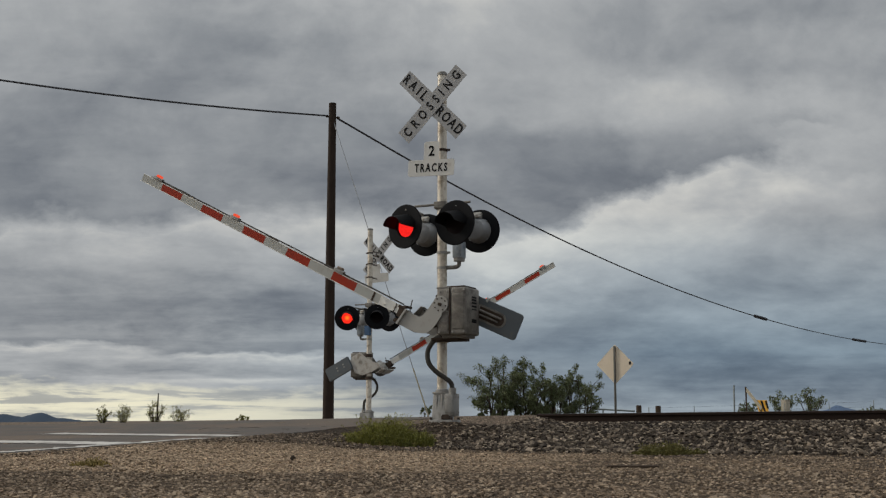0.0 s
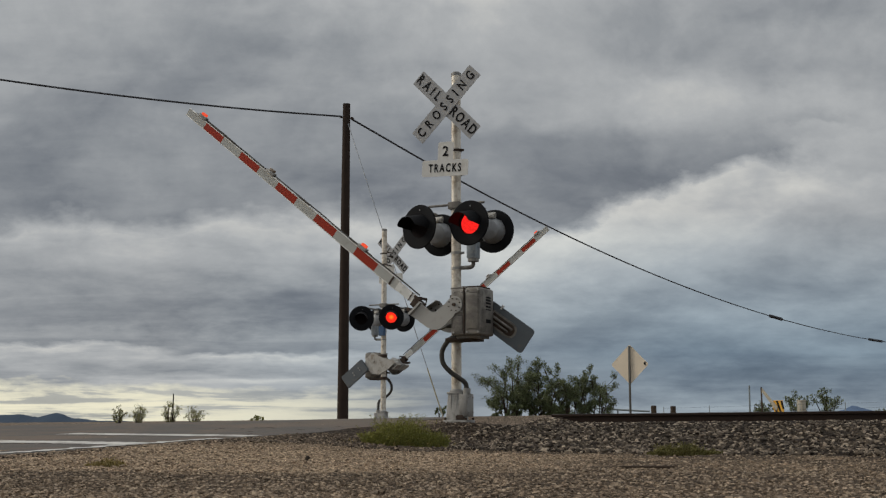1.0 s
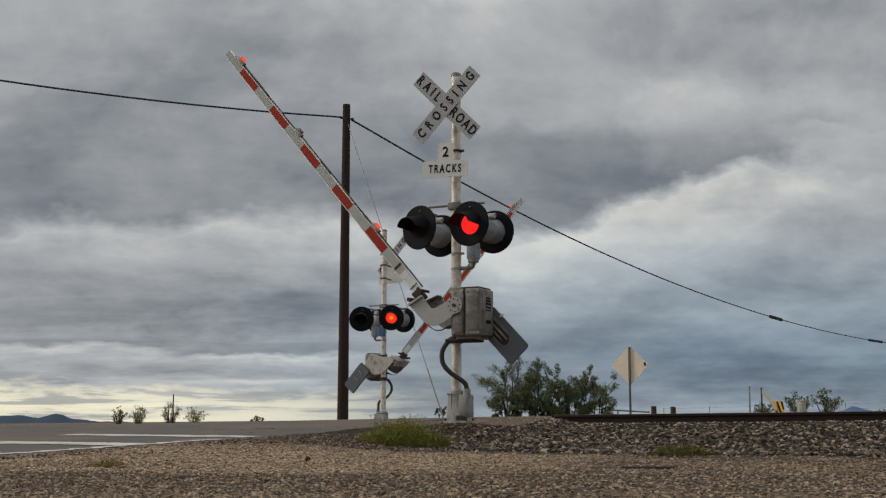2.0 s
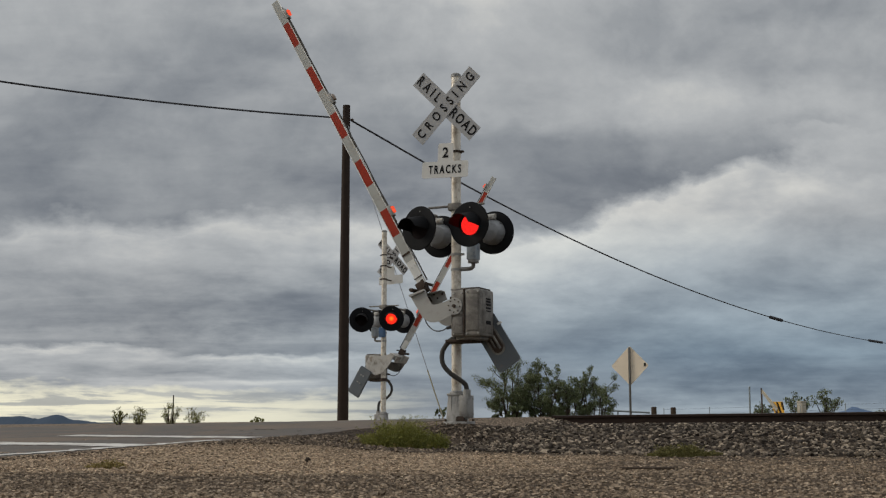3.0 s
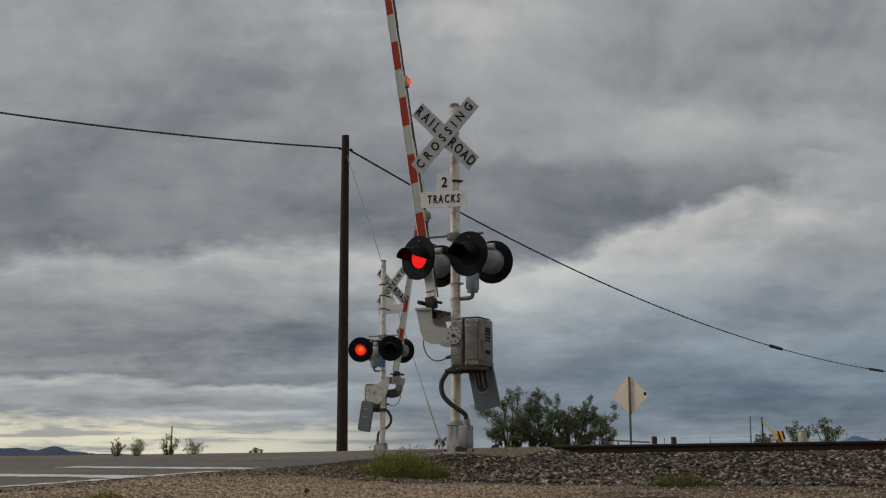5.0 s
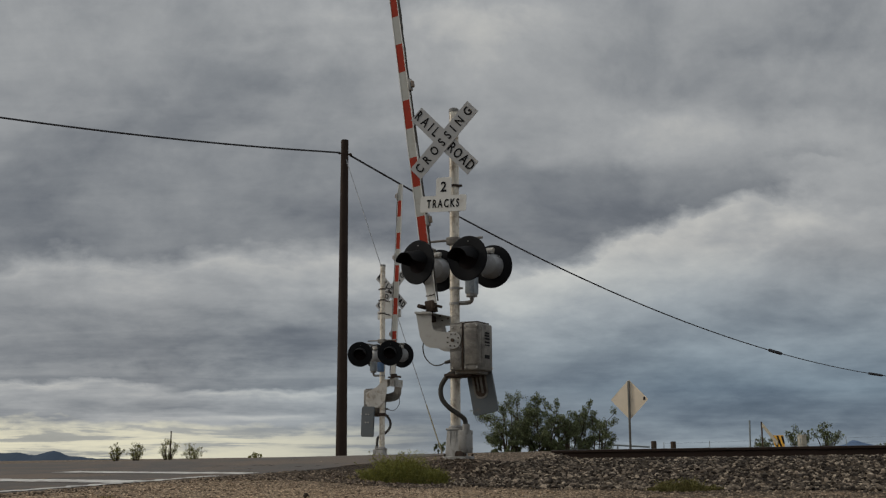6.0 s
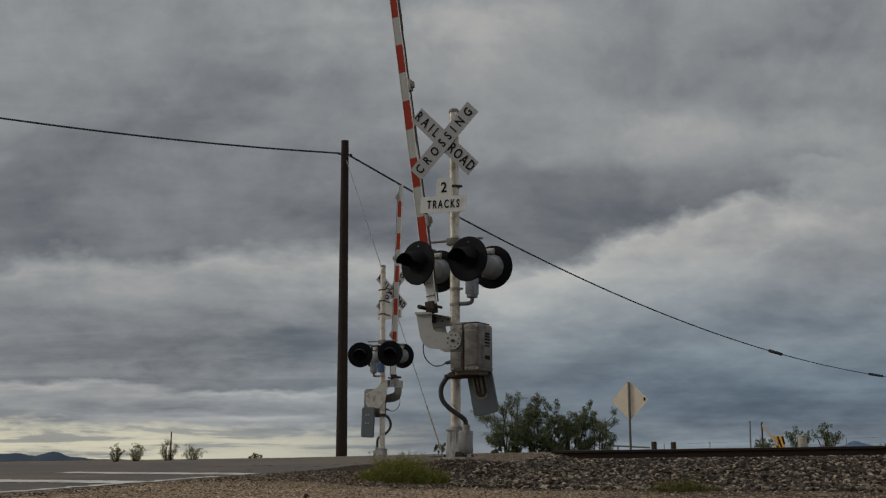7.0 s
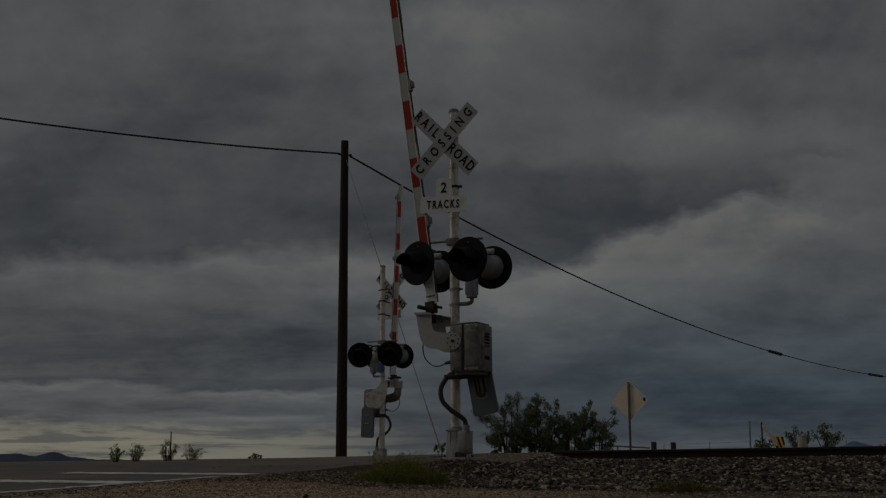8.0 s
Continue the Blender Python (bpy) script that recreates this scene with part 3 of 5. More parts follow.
def painted_strip(name, x0, x1, y0, y1, label, wear=0.02):
    """A line of worn paint lying on the asphalt, with ragged edges."""
    bm = bmesh.new()
    along = (x1 - x0) > (y1 - y0)
    n = int(max(x1 - x0, y1 - y0) / 0.08)
    rows = []
    rnd = random.Random(name + str(x0))
    for k in range(n + 1):
        t = k / n
        row = []
        for j in range(4):
            s = j / 3
            off = rnd.gauss(0, wear) if j in (0, 3) else 0
            x, y = (x0 + (x1 - x0) * t, y0 + (y1 - y0) * s + off) if along else (x0 + (x1 - x0) * s + off, y0 + (y1 - y0) * t)
            row.append(bm.verts.new((x, y, float(road_level(x, y)) + 0.006)))
        rows.append(row)
    for a, b in zip(rows, rows[1:]):
        for j in range(3):
            f = bm.faces.new((a[j], a[j + 1], b[j + 1], b[j]) if not along else (a[j], b[j], b[j + 1], a[j + 1]))
    bmesh.ops.recalc_face_normals(bm, faces=bm.faces[:])
    return tagged(part(name, bm, WHITE_PAINT), label, "road marking", kind="structure")


painted_strip("stop_line", -8.3, -1.55, -4.6, -4.1, "worn white stop line painted on the asphalt")
painted_strip("stop_line", -4.6, -1.62, -2.55, -2.12, "worn white line painted across the lane")
painted_strip("edge_line", -1.72, -1.56, -10.5, -3.0, "cracked white edge line along the road", 0.035)


def make_rail(y, length=(0.5, 60.0)):
    x0, x1 = length
    prof = [(-0.07, -0.17), (0.07, -0.17), (0.07, -0.155), (0.012, -0.135), (0.012, -0.045), (0.036, -0.035), (0.036, -0.006), (0.028, 0),
            (-0.028, 0), (-0.036, -0.006), (-0.036, -0.035), (-0.012, -0.045), (-0.012, -0.135), (-0.07, -0.155)]
    bm = bmesh.new()
    rows = []
    for x in line([(x0, 9, 1.0), (9, x1, 10)]):
        z = float(rail_level(x))
        rows.append([bm.verts.new((x, y + a, z + b)) for a, b in prof])
    for a, b in zip(rows, rows[1:]):
        for k in range(len(prof)):
            f = bm.faces.new((a[k], a[(k + 1) % len(prof)], b[(k + 1) % len(prof)], b[k]))
            f.material_index = 1 if k in (7, 8) else 0
    bm.faces.new(rows[0][::-1])
    bm.faces.new(rows[-1])
    bmesh.ops.recalc_face_normals(bm, faces=bm.faces[:])
    ob = part("rail", bm, [RAILM, RAILTOP], smooth=False)
    return tagged(ob, "dark rusty steel rail on ballast", "rail", "rails", "structure")


for y in (2.3, 3.735, 6.7, 8.135):
    make_rail(y)


def rock_mesh(bm, at, size, rnd, squash=0.7):
    made = bmesh.ops.create_icosphere(bm, subdivisions=1, radius=size / 2)["verts"]
    turn = Euler((rnd.uniform(0, 6), rnd.uniform(0, 6), rnd.uniform(0, 6))).to_matrix()
    stretch = Vector((rnd.uniform(0.9, 1.6), rnd.uniform(0.65, 1.05), rnd.uniform(0.45, 0.8)))
    for v in made:
        v.co = turn @ Vector((v.co.x * stretch.x, v.co.y * stretch.y, v.co.z * stretch.z)) * rnd.uniform(0.68, 1.25) + Vector(at)


def stone_field(name, n, place, size, mat, label, category, shapes=24, seed=1, faces=1):
    """Many loose stones joined into one mesh, each a dented and turned blob."""
    rnd, rng = random.Random(seed), np.random.default_rng(seed)
    pool = []
    for k in range(shapes):
        bm = bmesh.new()
        if faces:
            rock_mesh(bm, (0, 0, 0), 1.0, rnd)
        else:
            made = bmesh.ops.create_cube(bm, size=0.75)["verts"]
            turn = Euler((rnd.uniform(0, 6), rnd.uniform(0, 6), rnd.uniform(0, 6))).to_matrix()
            for v in made:
                v.co = turn @ Vector((v.co.x * rnd.uniform(0.7, 1.4), v.co.y * rnd.uniform(0.6, 1.1), v.co.z * rnd.uniform(0.5, 1.0)))
        bmesh.ops.triangulate(bm, faces=bm.faces[:])
        bm.verts.index_update()
        pool.append((np.array([v.co[:] for v in bm.verts]), np.array([[v.index for v in f.verts] for f in bm.faces])))
        bm.free()
    vs, fs, base = [], [], 0
    for k in range(n):
        v, f = pool[k % shapes]
        a, s = rng.uniform(0, 6.28), size(rng)
        c, d = math.cos(a) * s, math.sin(a) * s
        x, y = place(rng)
        z = float(ground_level(np.array(x), np.array(y))) + s * 0.12
        vs.append(np.stack([v[:, 0] * c - v[:, 1] * d + x, v[:, 0] * d + v[:, 1] * c + y, v[:, 2] * s * 0.6 + z], 1))
        fs.append(f + base)
        base += len(v)
    me = bpy.data.meshes.new(name)
    me.from_pydata(np.concatenate(vs).tolist(), [], np.concatenate(fs).tolist())
    me.materials.append(mat)
    return tagged(new(name, me), label, category, kind="stuff")


BALLAST = stone_field("ballast", 19000, lambda r: (r.uniform(0.6, 9.3), -2.15 + 4.25 * r.uniform(0, 1) ** 0.9), lambda r: 0.028 + 0.055 * r.uniform(0, 1) ** 1.2, ROCK,
                      "grey-brown crushed-rock ballast beside the rail", "ballast", seed=4)
stone_field("edge_rubble", 1500, lambda r: (lambda v: (-1.42 + 0.09 * math.sin(1.7 * v) + abs(r.normal(0, 0.14)), v))(r.uniform(-9.5, -1.8)), lambda r: r.uniform(0.012, 0.045), RUBBLE,
            "dark crumbled asphalt along the road's edge", "rubble", seed=16)
stone_field("bank_rubble", 4200, lambda r: (lambda x: (x, r.uniform(-2.9 - 0.55 * max(0.0, -x - 0.2), -0.25 - 0.9 * max(0.0, -x))))(r.uniform(-1.5, 1.1)), lambda r: r.uniform(0.015, 0.055), RUBBLE,
            "dark broken stones on the dirt bank", "rubble", seed=6)
stone_field("gravel", 36000, lambda r: (lambda v: (max(-1.35 - r.uniform(0, 0.1), 6.5 - (v + 13.7) * r.uniform(0.0, 1.16)), v))(-1.9 - 8.2 * r.uniform(0, 1) ** 0.8),
            lambda r: (0.009 + 0.024 * r.uniform(0, 1) ** 1.5) * (1.0 if r.uniform() < 0.985 else 1.7), GRAVEL, "loose tan and grey gravel stones on the ground", "gravel", seed=9, faces=0)

# ---- crossing signals ----
PIVOT = (0.225, -0.31, 1.522)
ARM_B = -0.34
STRIPE = 0.424


def make_crossbuck(parent, at, bold=0.0038):
    """Two crossed blades with black words."""
    boards = []
    for name, angle, y in (("crossbuck_blade", 45, -0.006), ("crossbuck_blade", -45, 0.004)):
        bm = bmesh.new()
        add_slab(bm, [(-0.61, -0.1145), (0.61, -0.1145), (0.61, 0.1145), (-0.61, 0.1145)], y - 0.003, y + 0.003)
        turn = at @ Matrix.Translation((0, 0, 0)) @ Matrix.Rotation(radians(-angle), 4, "Y")
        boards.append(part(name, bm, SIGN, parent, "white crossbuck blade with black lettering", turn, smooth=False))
    lettering("CROSSING", 0.13, boards[0], pose(0, -0.0115, 0), squeeze=0.74, spacing=1.95, weight=bold)
    lettering("RAIL", 0.135, boards[1], pose(-0.375, -0.0015, 0), squeeze=0.74, spacing=1.75, weight=bold)
    lettering("ROAD", 0.135, boards[1], pose(0.36, -0.0015, 0), squeeze=0.78, spacing=1.28, weight=bold)
    bm = bmesh.new()
    for s in (-1, 1):
        add_tube(bm, (0, -0.012, 0.05 * s), (0, 0.02, 0.05 * s), 0.012, n=8)
    pieces("bolt", bm, PLATE, parent, "", at)
    return boards


def make_plaque(parent, at):
    """The 2 TRACKS plate, an upside-down T with round corners."""
    w, h, tw, th, r = 0.345, 0.112, 0.115, 0.362, 0.03
    out = []

    def corner(cx, cz, a0, a1, rr):
        for k in range(5):
            a = radians(a0 + (a1 - a0) * k / 4)
            out.append((cx + rr * math.cos(a), cz + rr * math.sin(a)))
    corner(w - r, -h + r, -90, 0, r)
    corner(w - r, h - r, 0, 90, r)
    corner(tw + 0.012, h + 0.012, 270, 180, 0.012)
    corner(tw - r, th - r, 0, 90, r)
    corner(-tw + r, th - r, 90, 180, r)
    corner(-tw - 0.012, h + 0.012, 0, -90, 0.012)
    corner(-w + r, h - r, 90, 180, r)
    corner(-w + r, -h + r, 180, 270, r)
    bm = bmesh.new()
    add_slab(bm, out, -0.003, 0.003)
    ob = part("tracks_plaque", bm, PLQ, parent, "white plaque lettered with the number of tracks", at, smooth=False)
    lettering("TRACKS", 0.11, ob, pose(0, -0.006, -0.004), squeeze=0.66, spacing=1.4, weight=0.0038)
    lettering("2", 0.135, ob, pose(0, -0.006, 0.225), squeeze=0.95, weight=0.004)
    return ob


def make_lamp(parent, x, y, z, back, hot=False, swing=0, size=0.30):
    """A flashing lamp: grey bowl, black background disc, long hood, lens that turns its lit face out."""
    at = pose(x, y, z, 0, 0, (180 if back else 0) + swing)
    bm = bmesh.new()
    add_lathe(bm, [(0.175, 0.004), (0.178, 0.03), (0.165, 0.06), (0.158, 0.12), (0.135, 0.175), (0.08, 0.205), (0.0, 0.21)] if back else [(0.175, 0.004), (0.178, 0.03), (0.15, 0.06), (0.09, 0.085), (0.0, 0.09)], 32)
    for k in range(4):
        a = radians(45 + 90 * k)
        add_tube(bm, (0.17 * math.cos(a), 0.03, 0.17 * math.sin(a)), (0.17 * math.cos(a), 0.055, 0.17 * math.sin(a)), 0.016, n=8)
    add_box(bm, (-0.03, 0.03, 0.15), (0.03, 0.085, 0.25), 0.008)
    head = part("lamp_head", bm, BOWL, parent, "grey lamp housing", at)
    bm = bmesh.new()
    add_lathe(bm, [(0.1515, 0.055), (0.1515, 0.0), (size - 0.03, -0.016), (size - 0.008, -0.014), (size, -0.006), (size, 0.004), (size - 0.008, 0.007), (0.156, 0.012), (0.156, 0.055)], 48)
    disc = part("background_disc", bm, BLACKD, head, "round matt black background disc")
    bm = bmesh.new()
    add_tube(bm, (0.02, -0.006, 0.225), (0.02, -0.019, 0.225), 0.008, n=8)
    part("disc_bolt", bm, CAST, disc, "small steel bolt")
    # hinge casting that carries the housing
    bm = bmesh.new()
    add_box(bm, (-0.055, 0.03, 0.165), (0.055, 0.15 if back else 0.10, 0.215), 0.015)
    add_tube(bm, (-0.06, 0.07, 0.225), (0.06, 0.07, 0.225), 0.028, n=12)
    part("lamp_hinge", bm, GALV, head, "pale cast hinge over the lamp housing")
    # hood: an open visor, long on top and cut back underneath
    bm = bmesh.new()
    n, rows = 32, []
    for shell, off in ((0.168, 0), (0.163, 0.002)):
        row_a, row_b = [], []
        for k in range(n + 1):
            a = radians(-11 + 202 * k / n)
            s = math.sin(a)
            reach = 0.012 + 0.255 * min(1.0, max(0.0, (s + 0.19) / 0.46)) + 0.02 * max(0.0, s)
            row_a.append(bm.verts.new((shell * math.cos(a), -0.003, shell * s)))
            row_b.append(bm.verts.new((shell * 0.96 * math.cos(a), -reach + off, shell * 0.96 * s - 0.20 * reach)))
        rows.append((row_a, row_b))
    (a0, b0), (a1, b1) = rows
    for k in range(n):
        bm.faces.new((a0[k], a0[k + 1], b0[k + 1], b0[k]))
        bm.faces.new((a1[k + 1], a1[k], b1[k], b1[k + 1]))
        bm.faces.new((b0[k], b0[k + 1], b1[k + 1], b1[k]))
    bmesh.ops.recalc_face_normals(bm, faces=bm.faces[:])
    part("hood", bm, BLACK, head, "black visor hood")
    bm = bmesh.new()
    add_lathe(bm, [(0.0, -0.022), (0.065, -0.018), (0.11, -0.009), (0.14, 0.002)], 32)
    front = set(bm.faces)
    add_lathe(bm, [(0.14, 0.002), (0.1508, -0.002), (0.1512, 0.012), (0.11, 0.026), (0.06, 0.036), (0.0, 0.04)], 32)
    for f in bm.faces:
        if f not in front:
            f.material_index = 1
    lens = part("lens", bm, [LENS_HOT if hot else LENS_ON, LENS_OFF], head, "round red signal lens", pose(0, 0.02, 0))
    return head, lens


def make_gate_arm(parent, at, ARM_TIP, far):
    """Striped gate arm with its bracket, lamps and counterweight. In its own space -x runs to the tip when level, z up, y along the pivot."""
    # on the far mast the counterweight side clears the mast
    out = 0.20 if far else 0.0
    aside, steel = pose(0, out, 0, 0, 0 if far else -2.7, 0), GALV if far else PLATE
    # side plates: disc at the pivot, a swan neck down and forward, a toe that holds the arm
    bm = bmesh.new()
    outline = []
    for k in range(13):
        a = radians(-50 + 200 * k / 12)
        outline.append((0.112 * math.cos(a), 0.112 * math.sin(a)))
    outline += [(-0.125, -0.10), (-0.165, -0.235), (-0.20, -0.27), (-0.30, -0.275), (-0.42, -0.262), (-0.445, -0.37), (-0.44, -0.485), (-0.24, -0.475), (-0.13, -0.468),
                (-0.06, -0.445), (0.0, -0.405), (0.04, -0.34), (0.066, -0.24), (0.085, -0.12)]
    add_slab(bm, outline, -0.232, -0.218)
    if not far:
        add_slab(bm, [(-0.425, -0.26), (-0.47, -0.485), (-0.44, -0.487), (-0.40, -0.26)], -0.27, -0.218)
    arm = part("gate_arm", bm, HOUSING if far else steel, parent, "grey steel gate arm bracket", at)
    bm = bmesh.new()
    if far:
        add_slab(bm, [(-0.11, 0.20), (0.16, 0.19), (0.23, 0.0), (0.25, -0.20), (0.08, -0.36), (-0.20, -0.41), (-0.46, -0.41), (-0.46, -0.33), (-0.26, -0.10)], 0.205, 0.216, 0.003)
        add_slab(bm, [(-0.47, -0.49), (-0.29, -0.49), (-0.29, -0.475), (-0.47, -0.475)], -0.45, 0.204)
        add_slab(bm, [(-0.47, -0.475), (-0.455, -0.475), (-0.43, -0.26), (-0.445, -0.26)], -0.45, 0.204)
    else:
        add_slab(bm, outline, 0.205, 0.216)
    add_slab(bm, [(-0.05, -0.09), (0.35, -0.09), (0.35, 0.16), (-0.03, 0.11)], 0.207, 0.2155)
    if far:
        for k in range(6):
            a = radians(60 * k + 10)
            add_tube(bm, (0.075 * math.cos(a), 0.214, 0.075 * math.sin(a)), (0.075 * math.cos(a), 0.228, 0.075 * math.sin(a)), 0.012, n=6)
        add_tube(bm, (0, 0.214, 0), (0, 0.24, 0), 0.026, n=12)
    part("rear_plate", bm, steel, arm, "rear steel plate of the arm bracket", aside)
    # added bar, dark to stand in for the shaded interior between the plates
    bm = bmesh.new()
    add_box(bm, (-0.44, -0.218, -0.46), (-0.36, 0.204, -0.40), 0.006)
    part("cross_bar", bm, RUST, arm, "dark bar standing in for the shaded gap between the bracket plates")
    for k in range(8):
        a = radians(45 * k + 10)
        bm = bmesh.new() if k == 0 else bm
        add_tube(bm, (0.082 * math.cos(a), -0.232, 0.082 * math.sin(a)), (0.082 * math.cos(a), -0.242, 0.082 * math.sin(a)), 0.010, n=6)
    add_tube(bm, (0, -0.232, 0), (0, -0.262, 0), 0.022, n=16)
    pieces("pivot_bolt", bm, RUST, arm, "dark pivot hub and bolt circle")
    bm = bmesh.new()
    add_tube(bm, (0, -0.225, 0), (0, 0.212 + out, 0), 0.035, n=16)
    part("pivot_shaft", bm, RUST, arm, "rusty pivot shaft")
    bm = bmesh.new()
    add_slab(bm, [(-0.52, -0.52), (-0.32, -0.52), (-0.27, -0.20), (-0.39, -0.18)], 0.186, 0.20)
    add_slab(bm, [(-0.52, -0.52), (-0.51, -0.525), (-0.38, -0.18), (-0.39, -0.175)], 0.06, 0.186)
    add_slab(bm, [(-0.52, -0.53), (-0.32, -0.53), (-0.32, -0.52), (-0.52, -0.52)], 0.06, 0.20)
    part("channel", bm, PLATE, arm, "folded steel channel between the plates")
    bm = bmesh.new()
    for x, z in ((-0.46, -0.45), (-0.38, -0.44), (-0.43, -0.33), (-0.36, -0.31), (-0.37, -0.22)):
        add_tube(bm, (x, 0.188, z), (x, 0.176, z), 0.012, n=6)
    pieces("channel_bolt", bm, RUST, arm, "rusty bolt of the channel")
    bm = bmesh.new()
    add_box(bm, (-0.62, -0.06, -0.425), (-0.465, 0.075, -0.30), 0.01)
    add_tube(bm, (-0.555, -0.15, -0.47), (-0.555, 0.15, -0.47), 0.028, n=10)
    add_tube(bm, (-0.60, -0.11, -0.28), (-0.50, -0.11, -0.28), 0.022, n=10)
    add_tube(bm, (-0.53, -0.10, -0.26), (-0.53, 0.10, -0.26), 0.02, n=8)
    part("arm_clamp", bm, RUST, arm, "rusty shear clamp")
    # the tapered beam, in its striped lengths
    def half(a):
        return 0.065 - 0.013 * (a - 0.6) / (ARM_TIP - 0.6)
    top = ARM_TIP
    lengths = []
    for k in range(11):
        lengths.append((top - STRIPE * (k + 1), top - STRIPE * k, STRIPE_W if k % 2 == 0 else STRIPE_R, "red stripe" if k % 2 else "white reflective stripe"))
    for a0, a1, mat, label in lengths:
        bm = bmesh.new()
        add_slab(bm, [(-a0, ARM_B - half(a0)), (-a0, ARM_B + half(a0)), (-a1, ARM_B + half(a1)), (-a1, ARM_B - half(a1))], -0.014, 0.016)
        part("arm_stripe", bm, mat, arm, label, smooth=False)
    end = top - 11 * STRIPE
    bm = bmesh.new()
    for s in (-1, 1):
        z0, z1 = ARM_B + s * (half(end) + 0.004), ARM_B + s * (half(top) + 0.004)
        add_slab(bm, [(-end, z0 - 0.005), (-end, z0 + 0.005), (-top, z1 + 0.005), (-top, z1 - 0.005)], -0.019, 0.021)
    pieces("arm_flange", bm, ALU, arm, "bright edge strips of the arm", smooth=False)
    bm = bmesh.new()
    add_slab(bm, [(-0.58, ARM_B - 0.055), (-0.58, ARM_B + 0.06), (-end, ARM_B + half(end)), (-end, ARM_B - half(end))], -0.02, 0.022)
    for k in range(2):
        for s in (-1, 1):
            add_tube(bm, (-0.70 - 0.17 * k, -0.018, ARM_B + 0.03 * s), (-0.70 - 0.17 * k, -0.032, ARM_B + 0.03 * s), 0.011, n=6)
    part("arm_butt", bm, ALU, arm, "bare aluminium butt of the arm")
    bm = bmesh.new()
    add_box(bm, (-end - 0.13, -0.02, ARM_B - half(end) - 0.002), (-end - 0.10, -0.0155, ARM_B + half(end) + 0.002))
    add_box(bm, (-0.70, -0.0265, ARM_B - 0.065), (-0.685, -0.0205, ARM_B + 0.065))
    pieces("arm_band", bm, RUST, arm, "dark strap round the arm", smooth=False)
    # cable along the upper edge
    rnd = random.Random(12)
    bm = bmesh.new()
    pts = []
    a = 0.6
    while a < ARM_TIP - 0.25:
        pts.append((-a, 0.0, ARM_B + half(a) + 0.018 + rnd.uniform(0, 0.014)))
        a += 0.28
    add_sweep(bm, pts, 0.011, 6)
    for a0, a1 in ((1.55, 2.0), (4.55, 5.3), (2.85, 3.1)):
        add_box(bm, (-a1, -0.014, ARM_B + half(a1) + 0.01), (-a0, 0.014, ARM_B + half(a0) + 0.032))
    part("arm_cable", bm, RUBBER, arm, "black lamp cable along the arm")
    lenses = []
    for a in (ARM_TIP - 0.30, ARM_TIP - 1.91, ARM_TIP - 3.89):
        z = ARM_B + half(a)
        bm = bmesh.new()
        add_box(bm, (-a - 0.085, -0.036, z + 0.004), (-a + 0.085, 0.036, z + 0.056), 0.01)
        add_box(bm, (-a - 0.15, -0.02, z + 0.006), (-a - 0.10, 0.02, z + 0.022), 0.005)
        part("arm_lamp", bm, CAST, arm, "small lamp base on the arm")
        bm = bmesh.new()
        add_box(bm, (-0.048, -0.03, 0.0), (0.048, 0.03, 0.038), 0.012, 2)
        old = set(bm.faces)
        add_box(bm, (-0.048, -0.03, -0.038), (0.048, 0.03, -0.001), 0.012, 2)
        for f in bm.faces:
            if f not in old:
                f.material_index = 1
        lenses.append(part("arm_lamp_lens", bm, [ARM_ON, ARM_OFF], arm, "small red arm lamp lens", pose(-a, 0, z + 0.053)))
    # counterweight plates behind the pivot
    bm = bmesh.new()
    add_slab(bm, [(x, z) for x, z in round_rect(0.75, 0.36, 0.045, 4, 0.598, 0.085)], 0.222, 0.247, 0.004)
    add_slab(bm, [(x, z) for x, z in round_rect(0.72, 0.345, 0.045, 4, 0.598, 0.085)], 0.252, 0.272, 0.004)
    pieces("counterweight", bm, WEIGHT, arm, "dark grey steel counterweight plates", aside)
    bm = bmesh.new()
    add_slab(bm, [(x, z) for x, z in round_rect(0.48, 0.165, 0.08, 6, 0.51, 0.075)], 0.2185, 0.2215)
    part("slot_plate", bm, RUST, arm, "rusty slotted plate on the weight", aside)
    bm = bmesh.new()
    add_tube(bm, (0.30, 0.204, 0.10), (0.70, 0.204, 0.10), 0.017, n=8)
    add_tube(bm, (0.30, 0.206, 0.045), (0.66, 0.206, 0.045), 0.012, n=8)
    pieces("slot_rod", bm, HOUSING, arm, "grey adjusting rod in the slot", aside)
    bm = bmesh.new()
    ring_a, ring_b = round_rect(0.52, 0.205, 0.10, 6, 0.51, 0.075), round_rect(0.47, 0.155, 0.076, 6, 0.51, 0.075)
    rows = [[bm.verts.new((x, y, z)) for x, z in ring] for ring, y in ((ring_a, 0.221), (ring_a, 0.212), (ring_b, 0.212), (ring_b, 0.221))]
    for ra, rb in zip(rows, rows[1:]):
        for k in range(len(ra)):
            bm.faces.new((ra[k], ra[(k + 1) % len(ra)], rb[(k + 1) % len(ra)], rb[k]))
    bmesh.ops.recalc_face_normals(bm, faces=bm.faces[:])
    part("slot_frame", bm, HOUSING, arm, "grey rim of the slot", aside)
    bm = bmesh.new()
    add_box(bm, (0.40, 0.196, 0.235), (0.43, 0.222, 0.30), 0.004)
    part("weight_lever", bm, ALU, arm, "small bright lever on the weight", aside)
    bm = bmesh.new()
    for x, z in ((0.42, 0.075), (0.62, 0.075)):
        add_tube(bm, (x, 0.270, z + 0.05), (x, 0.290, z + 0.05), 0.02, n=8)
        add_tube(bm, (x, 0.270, z - 0.02), (x, 0.290, z - 0.02), 0.02, n=8)
